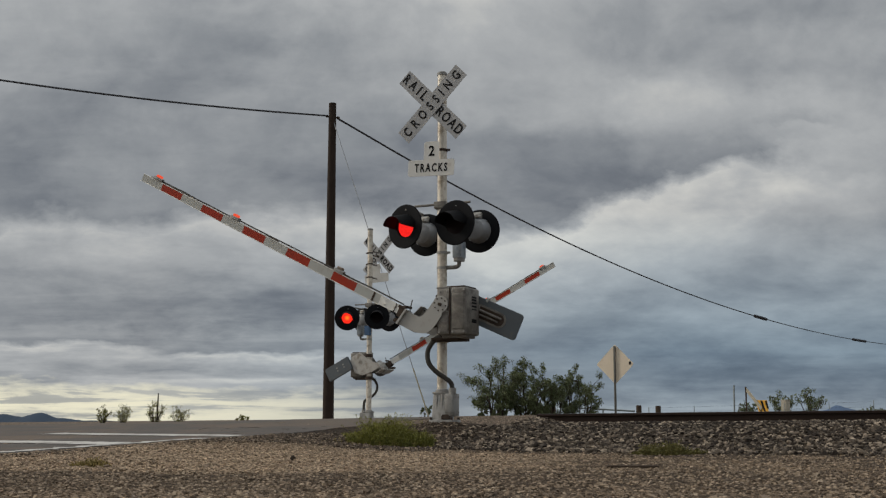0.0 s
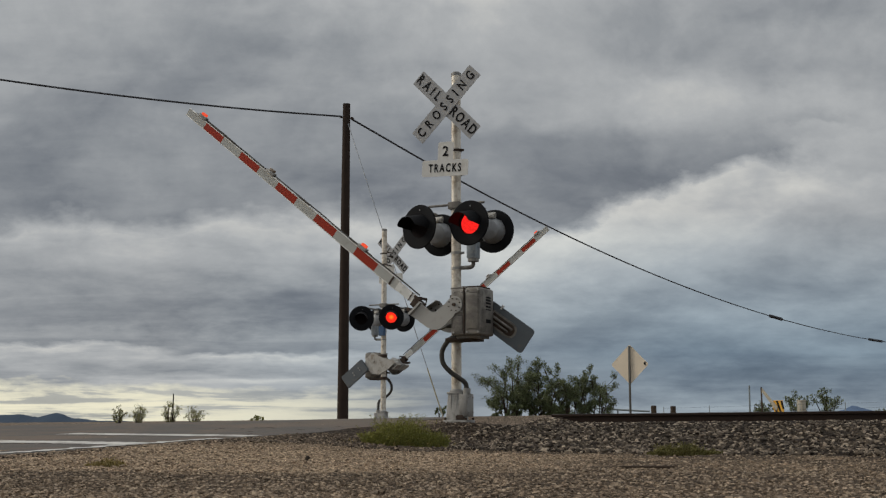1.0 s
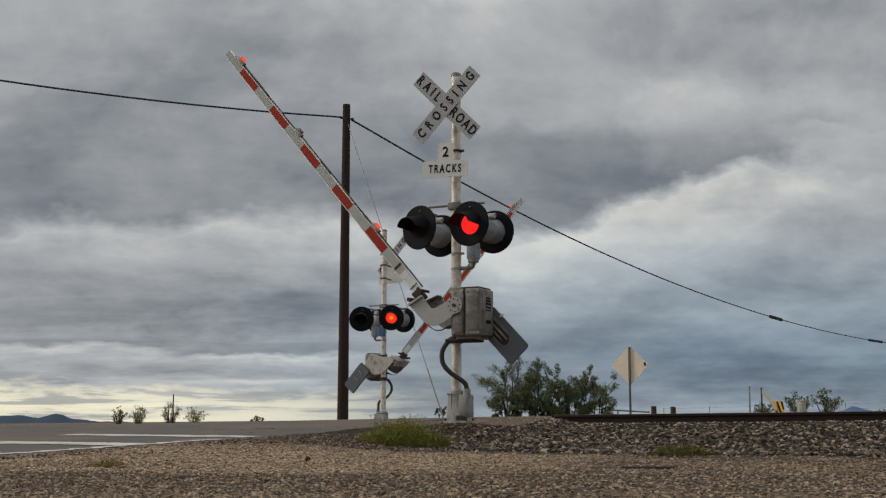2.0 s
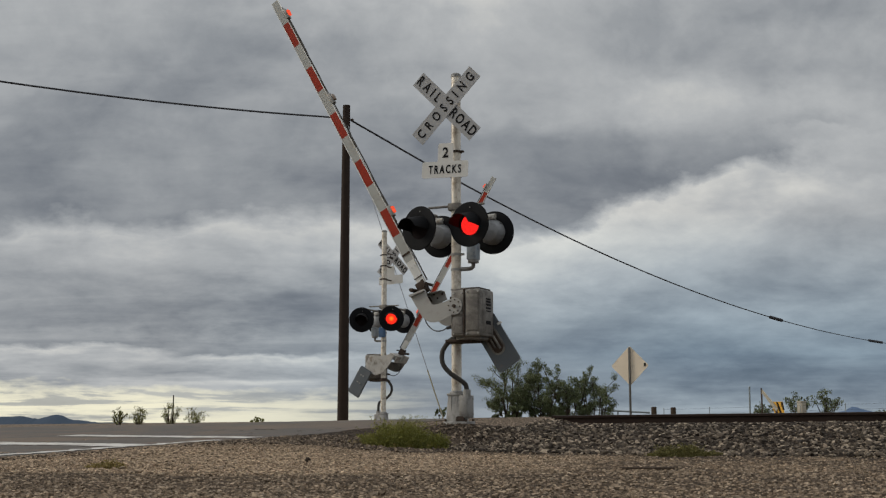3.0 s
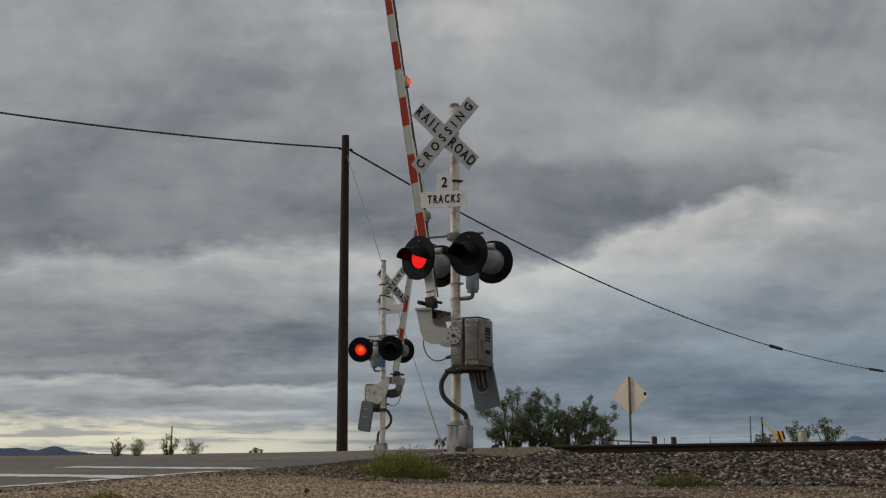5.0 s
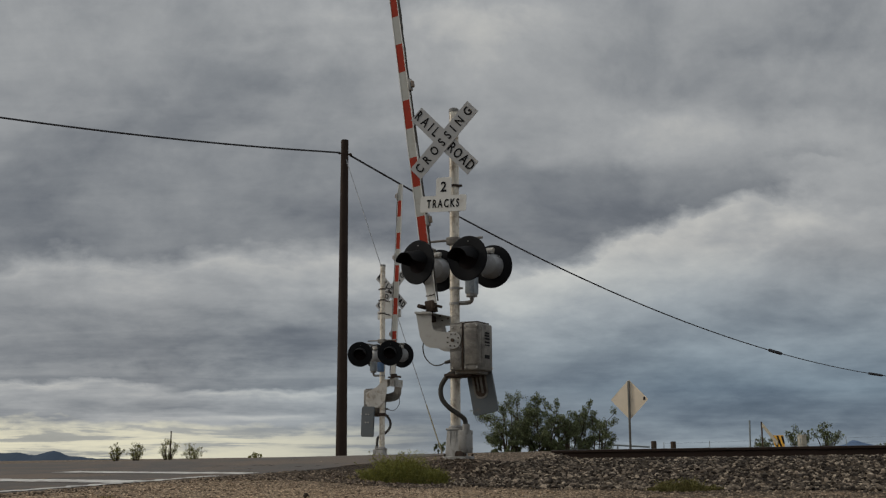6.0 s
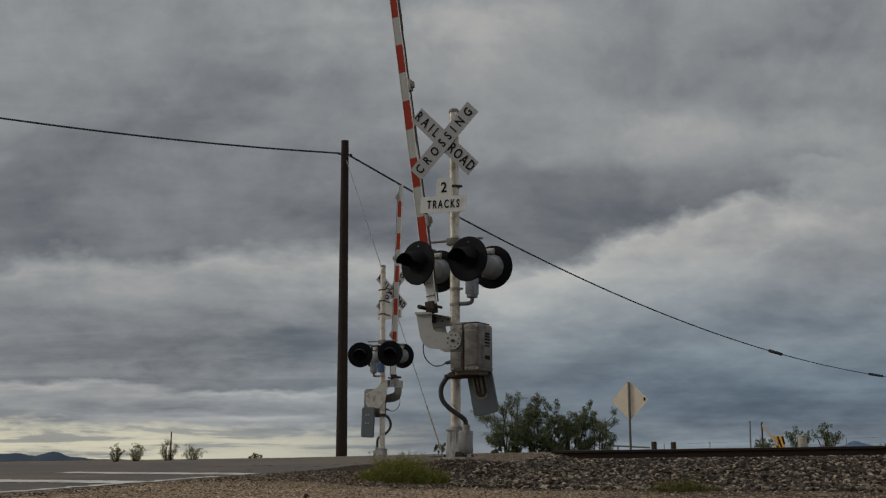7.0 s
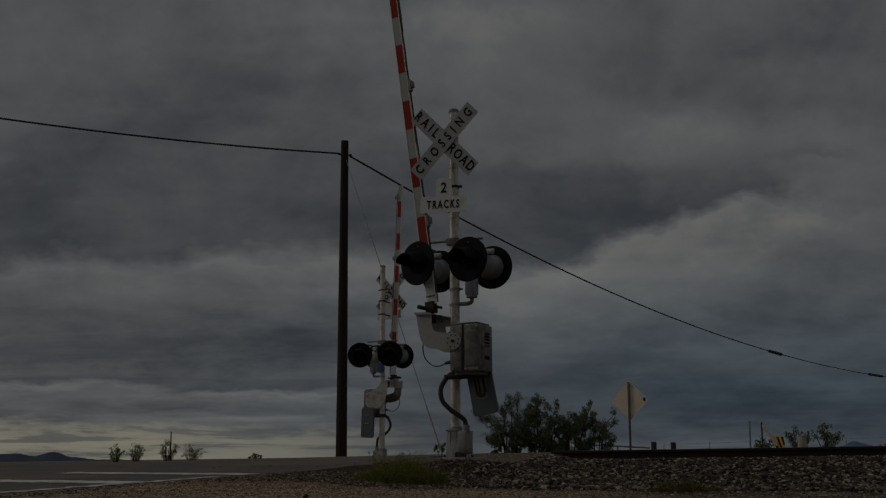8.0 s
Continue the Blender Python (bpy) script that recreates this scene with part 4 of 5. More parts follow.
    pieces("weight_bolt", bm, PLATE, arm, "bolts of the weight", aside)
    return arm, lenses


def crossing_signal(at, label, far):
    root = thing("crossing_signal", at, label, "crossing signal", "crossing signals")
    bm = bmesh.new()
    top = 4.87 if far else 4.80
    add_tube(bm, (0, 0, 0.02), (0, 0, top), 0.068, 0.064, 28)
    mast = part("mast", bm, MASTP, root, "cream-grey painted steel mast")
    bm = bmesh.new()
    add_lathe(bm, [(0.071, 0.0), (0.071, 0.035), (0.05, 0.055), (0, 0.06)], 24, pose(0, 0, top - 0.025, 90))
    part("mast_cap", bm, CAST, root)
    zb_band = 4.26 if far else 4.268
    for z in (3.98 if far else 3.71, 3.64 if far else 3.37, zb_band, 2.28, 2.07):
        bm = bmesh.new()
        add_tube(bm, (0, 0, z - 0.016), (0, 0, z + 0.016), 0.076, n=24)
        add_box(bm, (0.06, -0.02, z - 0.014), (0.115, 0.02, z + 0.014), 0.003)
        part("mast_band", bm, RUST if z > 3 else PLATE, root, "clamp band round the mast")
    # cast foot: an upright box with a flared skirt, a side box for the conduit and an arched opening drawn as a dark
    # slab
    high = 0.27 if far else 0.40
    bm = bmesh.new()
    add_box(bm, (-0.135, -0.135, -0.06), (0.215, 0.135, 0.03), 0.012)
    part("base_plate", bm, FOOT, root, "cast base plate")
    bm = bmesh.new()
    add_box(bm, (-0.088, -0.09, 0.02), (0.10, 0.10, high), 0.014, 3)
    for v in bm.verts:
        k = 1.0 + 0.35 * max(0.0, 1 - (v.co.z - 0.02) / 0.09) ** 2
        v.co.x, v.co.y = v.co.x * k, v.co.y * k
    add_box(bm, (-0.10, -0.102, high - 0.03), (0.11, 0.11, high), 0.008)
    add_lathe(bm, [(0.092, 0), (0.092, 0.02), (0.075, 0.04), (0.07, 0.04)], 24, pose(0, 0, high - 0.004, 90))
    for x in (-0.035, 0.045):
        add_box(bm, (x - 0.008, -0.104, 0.05), (x + 0.008, -0.086, high - 0.035), 0.004)
    base = part("base", bm, FOOT, root, "cast aluminium junction-box foot")
    bm = bmesh.new()
    add_box(bm, (-0.022, -0.098, 0.10), (0.03, -0.088, high - 0.05), 0.005)
    part("base_door", bm, CAST, base, "cover plate of the foot")
    # no hole is cut: a dark slab stands for the shade inside the arch
    bm = bmesh.new()
    add_slab(bm, [(0.0, 0.035), (0.0, 0.075), (0.02, 0.10), (0.10, 0.10), (0.12, 0.075), (0.12, 0.035)], -0.128, -0.10)
    part("base_slot", bm, RUST, base, "dark slab standing for the shade inside the arched opening of the foot", pose(0.045, 0, 0))
    for sx in (-1, 1):
        for sy in (-1, 1):
            bm = bmesh.new()
            add_tube(bm, (0.04 + 0.15 * sx, 0.113 * sy, 0.025), (0.04 + 0.15 * sx, 0.113 * sy, 0.06), 0.016, n=6)
            part("anchor_bolt", bm, RUST, root)
    if far:
        make_crossbuck(root, pose(-0.05, -0.36, 4.26, 0, 0, 170), 0.008)
    else:
        make_crossbuck(root, pose(0.032, -0.38, 4.268, 0, 0.5, 0))
    xb, zb = (-0.05, 4.26) if far else (0.032, 4.268)
    bm = bmesh.new()
    for z in (zb - 0.05, zb + 0.05):
        add_tube(bm, (xb * 0.5, -0.03, z), (xb, -0.365 if not far else -0.35, z), 0.014, n=8)
    for z in (3.98, 3.64) if far else (3.71, 3.37):
        add_tube(bm, (0, -0.03, z), (0.0, -0.365, z), 0.016, n=8)
    pieces("sign_bracket", bm, RUST, root, "dark steel sign bracket")
    make_plaque(root, pose(0.008, -0.37, 3.66 if far else 3.393, 0, 2.8, 0))
    # crossarm and lamps
    bm = bmesh.new()
    add_tube(bm, (-0.42, 0, 2.955), (0.42, 0, 2.955), 0.017, n=10)
    for x in (-0.40, 0.40):
        add_tube(bm, (x, -0.40, 2.87), (x, 0.05 if x > 0 and not far else 0.20, 2.87), 0.022, n=12)
    add_box(bm, (-0.09, -0.09, 2.88), (0.09, 0.09, 2.985), 0.015)
    part("lamp_crossarm", bm, HOUSING, root, "lamp crossarm of grey pipe")
    lamps = []
    for back in (False, True):
        for k, x in enumerate((-0.395, 0.46) if far and back else (-0.395, 0.415) if back else (-0.395, 0.375 if far else 0.345)):
            swing = (24 if back else 0) if far else (0 if back else (-15, -8)[k])
            head, lens = make_lamp(root, x if back else x + 0.063, 0.33 if back else -0.46, 2.60, back, far, swing, 0.315 if far else 0.30)
            lamps.append((lens, x, back))
    # bell-end wire box beside the mast
    bm = bmesh.new()
    add_box(bm, (0.185, -0.075, 2.19), (0.325, 0.075, 2.42), 0.012)
    part("junction_box", bm, BLUEBOX, root, "blue-grey wire junction box")
    bm = bmesh.new()
    add_tube(bm, (0.255, 0, 2.15), (0.255, 0, 2.195), 0.075, n=20)
    add_sweep(bm, [(0.255, 0, 2.16), (0.25, 0, 2.10), (0.20, 0, 2.075), (0.06, 0, 2.075)], 0.028, 10)
    part("conduit_elbow", bm, CAST, root, "conduit elbow under the junction box")
    if far:
        bm = bmesh.new()
        add_box(bm, (-0.10, 0.075, 2.16), (0.05, 0.18, 2.40), 0.012)
        part("relay_box", bm, BLUE, root, "small blue relay box on the mast")
    # gate mechanism
    bm = bmesh.new()
    add_box(bm, (0.16, -0.515, 1.125), (0.585, -0.095, 1.735), 0.03, 3)
    add_box(bm, (0.365, -0.53, 1.12), (0.592, -0.09, 1.742), 0.03, 3)
    box = part("gate_mechanism", bm, HOUSING, root, "weathered cast gate mechanism housing")
    bm = bmesh.new()
    add_box(bm, (0.585, -0.46, 1.17), (0.600, -0.15, 1.69), 0.008)
    part("housing_door", bm, HOUSING, box, "side door of the housing")
    bm = bmesh.new()
    add_box(bm, (0.15, -0.50, 1.728), (0.37, -0.11, 1.752), 0.008)
    add_box(bm, (0.20, -0.44, 1.085), (0.55, -0.14, 1.13), 0.012)
    pieces("housing_rim", bm, HOUSING, box, "rim of the housing")
    bm = bmesh.new()
    add_box(bm, (0.385, -0.541, 1.20), (0.565, -0.527, 1.67), 0.012)
    add_box(bm, (0.185, -0.524, 1.16), (0.335, -0.512, 1.38), 0.010)
    pieces("cover_panel", bm, HOUSING, box, "raised panel of the cast cover")
    bm = bmesh.new()
    add_box(bm, (0.348, -0.535, 1.135), (0.362, -0.50, 1.745), 0.003)
    part("cover_seam", bm, RUST, box, "dark gasket seam of the cover")
    bm = bmesh.new()
    add_box(bm, (0.30, -0.49, 1.745), (0.56, -0.12, 1.762), 0.006)
    part("top_gasket", bm, RUST, box, "dark rim over the housing")
    bm = bmesh.new()
    for x, z in ((0.205, 1.69), (0.315, 1.69), (0.205, 1.16), (0.315, 1.43), (0.40, 1.16), (0.56, 1.16), (0.40, 1.705), (0.56, 1.705)):
        add_tube(bm, (x, -0.51, z), (x, -0.545 if x > 0.36 else -0.527, z), 0.012, n=8)
    pieces("cover_bolt", bm, PLATE, box, "bolt of the cover")
    bm = bmesh.new()
    add_tube(bm, (0.165, -0.42, 1.265), (0.06, -0.43, 1.245), 0.028, 0.02, 12)
    part("lead_plug", bm, RUBBER, box, "black plug of the lamp lead")
    for z, h in ((1.62, 0.028), (1.585, 0.03), (1.545, 0.03), (1.50, 0.028), (1.46, 0.02), (1.31, 0.055)):
        bm = bmesh.new()
        add_box(bm, (0.599, -0.37, z - h / 2), (0.605, -0.22, z + h / 2 - 0.006), 0.002, 1)
        part("label_bar", bm, INK, box, "dark printed label on the housing")
    bm = bmesh.new()
    add_box(bm, (0.02, -0.40, 1.06), (0.42, -0.02, 1.10), 0.012)
    add_tube(bm, (0, 0, 1.06), (0, 0, 1.14), 0.092, n=20)
    add_tube(bm, (0, 0, 1.62), (0, 0, 1.70), 0.09, n=20)
    add_box(bm, (0.0, -0.14, 1.63), (0.2, -0.06, 1.69), 0.006)
    pieces("mount_bracket", bm, RUST, root, "mounting bracket of the mechanism")
    bm = bmesh.new()
    add_sweep(bm, [(0.13, -0.30, 1.12), (0.04, -0.31, 1.08), (-0.06, -0.31, 0.94), (-0.055, -0.30, 0.78), (0.03, -0.25, 0.66), (0.12, -0.17, 0.58),
                   (0.175, -0.09, 0.51), (0.18, -0.06, high)], 0.032, 12)
    part("conduit_hose", bm, RUBBER, root, "black flexible conduit hose")
    bm = bmesh.new()
    add_tube(bm, (0.18, -0.06, high - 0.03), (0.18, -0.06, high + 0.05), 0.05, n=16)
    add_box(bm, (0.095, -0.125, 0.075), (0.215, 0.085, high - 0.025), 0.012)
    add_box(bm, (0.105, -0.134, 0.12), (0.205, -0.122, high - 0.05), 0.005)
    for z in (0.13, high - 0.07):
        for y in (-0.09, 0.05):
            add_tube(bm, (0.213, y, z), (0.226, y, z), 0.012, n=8)
    pieces("conduit_socket", bm, FOOT, root, "cast side box for the conduit")
    bm = bmesh.new()
    add_sweep(bm, [(0.07, -0.43, 1.25), (-0.02, -0.42, 1.215), (-0.14, -0.40, 1.225), (-0.26, -0.37, 1.32), (-0.31, -0.35, 1.46), (-0.29, -0.32, 1.62)], 0.008, 6)
    part("lamp_lead", bm, RUBBER, root, "thin lamp lead")
    arm, arm_lenses = make_gate_arm(root, pose(*PIVOT), 5.52 if far else 5.62, far)
    return root, lamps, arm, arm_lenses


near_signal = crossing_signal(pose(0, 0, 0), "near railroad crossing signal with rising gate on gravel", False)
far_signal = crossing_signal(pose(-7.294, 11.129, -0.15, 0, 0, 180), "far railroad crossing signal across the road, gate rising", True)


# ---- utility pole and wires ----
def wire(name, points, r, mat, label, category="wire", n=6):
    bm = bmesh.new()
    add_sweep(bm, points, r, n)
    return tagged(part(name, bm, mat), label, category)


def make_pole():
    root = thing("utility_pole", pose(-14.206, 20.664, -0.5), "dark creosoted wooden utility pole beyond the tracks", "utility pole")
    bm = bmesh.new()
    add_tube(bm, (0, 0, 0), (0, 0, 11.75), 0.20, 0.135, 24)
    part("pole_shaft", bm, POLE, root)
    bm = bmesh.new()
    add_tube(bm, (-0.22, -0.08, 11.26), (0.22, 0.08, 11.20), 0.03, n=10)
    add_lathe(bm, [(0, -0.05), (0.05, -0.04), (0.06, 0), (0.05, 0.04), (0, 0.05)], 12, pose(0.2, 0.08, 11.2))
    part("insulator", bm, RUST, root, "dark wire insulator")


make_pole()
A0 = Vector((-14.03, 20.74, 10.66))


def right_span(d):
    """Height of the long span d metres from the pole."""
    return 10.68 - 0.1587 * d + 0.002162 * d ** 2 - 1.314e-05 * d ** 3 + 3.83e-08 * d ** 4


SPAN = Vector((11.23, 83.1)).normalized()
wire("overhead_wire", [(A0.x + SPAN.x * d, A0.y + SPAN.y * d, right_span(d)) for d in range(0, 103, 6)], 0.036, WIRE, "black overhead wire running from the pole over the plain")
wire("overhead_wire", [(-14.35 - 7.42 * k / 10 * 2.4, 20.59 - 9.0 * k / 10 * 2.4, 10.78 - 0.047 * (k * 1.165 * 2.4) + 0.0036 * (k * 1.165 * 2.4) ** 2) for k in range(0, 11)],
     0.034, WIRE, "black overhead wire running from the pole over the road")
for d0, d1, label in ((48.0, 50.6, "dark splice sleeve on the overhead wire"), (77.0, 82.0, "dark splice sleeve on the overhead wire")):
    bm = bmesh.new()
    add_tube(bm, (A0.x + SPAN.x * d0, A0.y + SPAN.y * d0, right_span(d0)), (A0.x + SPAN.x * d1, A0.y + SPAN.y * d1, right_span(d1)), 0.12, n=10)
    tagged(part("wire_splice", bm, WIRE), label, "wire splice", "wire splices")
GUY0, GUY1 = Vector((-14.1, 20.6, 10.5)), Vector((-9.265, 18.623, -0.1))
bm = bmesh.new()
add_tube(bm, GUY0, GUY1, 0.013, n=6)
guy = tagged(part("guy_wire", bm, STEELW), "thin steel guy wire anchoring the pole", "guy wire")
bm = bmesh.new()
add_tube(bm, GUY1.lerp(GUY0, 0.15), GUY1, 0.022, n=10)
part("guy_guard", bm, GUARD, guy, "pale yellow guard on the guy wire")


# ---- plants ----
def leaf_cloud(bm, centre, radius, n, size, rnd, squash=0.8):
    for k in range(n):
        d = Vector((rnd.gauss(0, 1), rnd.gauss(0, 1), rnd.gauss(0, 1))).normalized() * radius * rnd.uniform(0.2, 1.0) ** 0.6
        p = Vector(centre) + Vector((d.x, d.y, d.z * squash))
        turn = Euler((rnd.uniform(0, 6), rnd.uniform(0, 6), rnd.uniform(0, 6))).to_matrix()
        s = size * rnd.uniform(0.6, 1.4)
        vs = [bm.verts.new(p + turn @ Vector(q)) for q in ((-s, 0, 0), (0, -s * 0.38, s * 0.1), (s, 0, 0), (0, s * 0.38, s * 0.1))]
        bm.faces.new(vs)


def shrub(name, at, width, height, stems, clumps, leaves, leaf, seed, label, mat=None, lean=0.0, base=0.25, spray=1.0):
    """A many-stemmed desert shrub: tapered limbs from one foot, with loose leaf sprays along and at the ends of them."""
    rnd = random.Random(seed)
    root = thing(name, pose(*at), label, "shrub")
    wood, green = bmesh.new(), bmesh.new()
    for k in range(stems):
        a = 2 * math.pi * (k + rnd.uniform(-0.3, 0.3)) / stems
        out = rnd.uniform(0.15, 1.0)
        tip = Vector((math.cos(a) * width / 2 * out + lean, math.sin(a) * width / 2 * out * 0.8, height * rnd.uniform(0.6, 1.0) * (1 - 0.4 * out ** 2)))
        foot = Vector((math.cos(a) * width * 0.06, math.sin(a) * width * 0.06, 0))
        mid = foot.lerp(tip, 0.5) + Vector((rnd.gauss(0, 0.06), rnd.gauss(0, 0.06), 0.08)) * height
        r = 0.014 * height
        add_tube(wood, foot - Vector((0, 0, 0.1)), mid, r * 1.3, r * 0.8, 6)
        add_tube(wood, mid, tip, r * 0.8, r * 0.3, 5)
        for c in range(clumps):
            t = rnd.uniform(base, 1.0) ** 0.8
            p = foot.lerp(mid, t * 2) if t < 0.5 else mid.lerp(tip, t * 2 - 1)
            off = Vector((rnd.gauss(0, 1), rnd.gauss(0, 1), rnd.gauss(0.2, 0.8))) * width * 0.055
            add_tube(wood, p, p + off, r * 0.3, r * 0.12, 4)
            leaf_cloud(green, p + off, width * rnd.uniform(0.03, 0.075) * spray, leaves, leaf, rnd)
    part("trunk", wood, BARK, root, "thin branching stems")
    part("crown", green, mat or LEAF, root, "loose olive-green foliage", smooth=False)
    return root


def limb(wood, a, b, r0, r1, rnd, bow=0.08):
    """A bent, tapered limb; gives back points along it."""
    mid = a.lerp(b, 0.5) + Vector((rnd.gauss(0, 1), rnd.gauss(0, 1), rnd.gauss(0.4, 0.6))) * (b - a).length * bow
    add_tube(wood, a, mid, r0, (r0 + r1) / 2, 6)
    add_tube(wood, mid, b, (r0 + r1) / 2, r1, 5)
    return lambda t: a.lerp(mid, t * 2) if t < 0.5 else mid.lerp(b, t * 2 - 1)


def open_shrub(at, width, height, stems, seed, label, leaf=0.022, fill=1.0, low=0.2):
    """An open desert shrub: stems fan out and fork twice; leaf sprays clothe the twigs and leave gaps of sky."""
    rnd = random.Random(seed)
    root = thing("shrub", pose(*at), label, "shrub")
    wood, green = bmesh.new(), bmesh.new()
    for k in range(stems):
        a = 2 * math.pi * (k + rnd.uniform(-0.35, 0.35)) / stems
        out = rnd.uniform(0.25, 1.0)
        foot = Vector((math.cos(a) * 0.09 * width, math.sin(a) * 0.09 * width, -0.1))
        top = Vector((math.cos(a) * width * 0.36 * out, math.sin(a) * width * 0.36 * out, height * rnd.uniform(0.55, 0.84) * (1 - 0.33 * out ** 2)))
        on = limb(wood, foot, top, 0.012 * height, 0.006 * height, rnd)
        for b in range(rnd.randint(5, 7)):
            t = 1.0 if b == 0 else rnd.uniform(low, 1.0)
            p = on(t)
            way = Vector((math.cos(a) * out + rnd.gauss(0, 0.9), math.sin(a) * out + rnd.gauss(0, 0.9), rnd.uniform(0.1, 1.4))).normalized()
            q = p + way * height * rnd.uniform(0.13, 0.27)
            along = limb(wood, p, q, 0.005 * height, 0.0025 * height, rnd)
            for c in range(rnd.randint(4, 6)):
                o = along(rnd.uniform(0.3, 1.0))
                turn = (way + Vector((rnd.gauss(0, 0.6), rnd.gauss(0, 0.6), rnd.gauss(0.35, 0.5)))).normalized()
                reach = height * rnd.uniform(0.05, 0.12)
                add_tube(wood, o, o + turn * reach, 0.002 * height, 0.001 * height, 3)
                for d in range(3):
                    leaf_cloud(green, o + turn * reach * (0.35 + 0.33 * d), height * 0.046 * (1.25 - 0.25 * d), int(12 * fill), leaf, rnd, 1.0)
    part("trunk", wood, BARK, root, "thin forked stems")
    part("crown", green, LEAF, root, "loose olive-green foliage", smooth=False)
    return root


open_shrub((-5.02, 14.02, -0.15), 1.9, 1.93, 10, 3, "tall grey-green desert shrub beyond the rails")
open_shrub((-4.25, 14.40, -0.15), 1.9, 1.70, 11, 8, "dense grey-green desert shrub beyond the rails", fill=1.5, low=0.05)
open_shrub((-3.60, 14.70, -0.15), 1.2, 1.45, 7, 17, "slender grey-green desert shrub beyond the rails", low=0.1)
open_shrub((-3.02, 15.00, -0.15), 1.55, 1.52, 8, 26, "wide open grey-green desert shrub beyond the rails")
open_shrub((-5.1, 13.95, -0.15), 1.5, 0.85, 10, 21, "low dense shrub at the foot of the taller ones", fill=1.6, low=0.0)
open_shrub((-4.2, 14.35, -0.15), 1.6, 0.85, 11, 52, "low dense shrub at the foot of the taller ones", fill=1.6, low=0.0)
shrub("shrub", (-11.1, 22.18, -0.2), 0.55, 0.75, 6, 5, 12, 0.045, 13, "small shrub near the guy wire")
FARBUSH = "sparse shrub on the far plain"
for x, y, w, h, s in ((-56.0, 55.9, 1.4, 1.45, 31), (-54.6, 56.6, 2.4, 1.45, 32), (-52.4, 57.7, 2.3, 1.7, 33), (-50.6, 58.5, 2.1, 1.2, 34)):
    shrub("shrub", (x, y, -1.1), w, h + 0.45, 13, 10, 10, 0.048, s, FARBUSH, LEAF_FAR, base=0.12, spray=1.25)
for x, y, w, h, s in ((-4.5, 58.7, 2.2, 1.6, 41), (-2.9, 59.4, 2.6, 1.75, 42)):
    shrub("shrub", (x, y, -0.4), w, h + 0.25, 11, 9, 12, 0.065, s, FARBUSH, LEAF, spray=1.3)
shrub("shrub", (-4.4, 46.5, -0.4), 1.5, 1.15, 9, 8, 10, 0.06, 44, FARBUSH, LEAF, spray=1.3)
shrub("shrub", (0.3, 66.0, -0.4), 2.4, 0.85, 8, 8, 12, 0.07, 45, FARBUSH, LEAF)
shrub("shrub", (-46.0, 60.5, -0.9), 1.3, 0.62, 6, 5, 9, 0.10, 46, FARBUSH, LEAF_FAR)


def weed_patch(name, centre, rx, ry, height, n, mat, seed, label, turn=0.0, width=0.0035, leafy=0.5):
    """A tuft of thin bent blades."""
    rnd = random.Random(seed)
    bm = bmesh.new()
    for k in range(n):
        a, q = rnd.uniform(0, 6.283), math.sqrt(rnd.uniform(0, 1))
        lx, ly = math.cos(a) * q * rx, math.sin(a) * q * ry
        x = centre[0] + lx * math.cos(turn) - ly * math.sin(turn)
        y = centre[1] + lx * math.sin(turn) + ly * math.cos(turn)
        z = float(ground_level(np.array(x), np.array(y))) - 0.01
        h = height * rnd.uniform(0.4, 1.1) * (1 - 0.6 * q ** 2) * (0.78 + 0.22 * math.sin(9 * lx + 2.0) * math.cos(7 * ly) + 0.12 * math.sin(23 * lx))
        b = rnd.uniform(0, 6.283)
        side = Vector((math.cos(b), math.sin(b), 0)) * width
        lean = Vector((rnd.gauss(0, 0.4) + lx / rx * 0.4, rnd.gauss(0, 0.4), 0)) * h
        p0, p1, p2 = Vector((x, y, z)), Vector((x, y, z + h * 0.6)) + lean * 0.35, Vector((x, y, z + h)) + lean
        v = [bm.verts.new(p) for p in (p0 - side, p0 + side, p1 + side * 0.8, p1 - side * 0.8, p2)]
        bm.faces.new((v[0], v[1], v[2], v[3]))
        bm.faces.new((v[3], v[2], v[4]))
        if leafy and rnd.random() < leafy:
            leaf_cloud(bm, p1.lerp(p2, rnd.uniform(-0.6, 0.9)), 0.03, 6, 0.012, rnd)
    return tagged(part(name, bm, mat, smooth=False), label, "weeds", kind="stuff")


weed_patch("weeds", (0.22, -1.88), 0.49, 0.28, 0.40, 3400, GRASS, 2, "bushy yellow-green weeds at the foot of the bank", radians(26), 0.0025, 0.95)
weed_patch("weeds", (0.20, -1.95), 0.66, 0.33, 0.16, 260, STRAW, 12, "dry straw stems among the weeds", radians(26), 0.0025, 0.2)
weed_patch("weeds", (3.6, -2.2), 0.38, 0.18, 0.15, 1300, DRYGRASS, 5, "thin dry grass at the ballast's edge", radians(26))
weed_patch("weeds", (0.16, -6.8), 0.16, 0.10, 0.07, 260, STRAW, 7, "sparse dry grass in the gravel", radians(26))


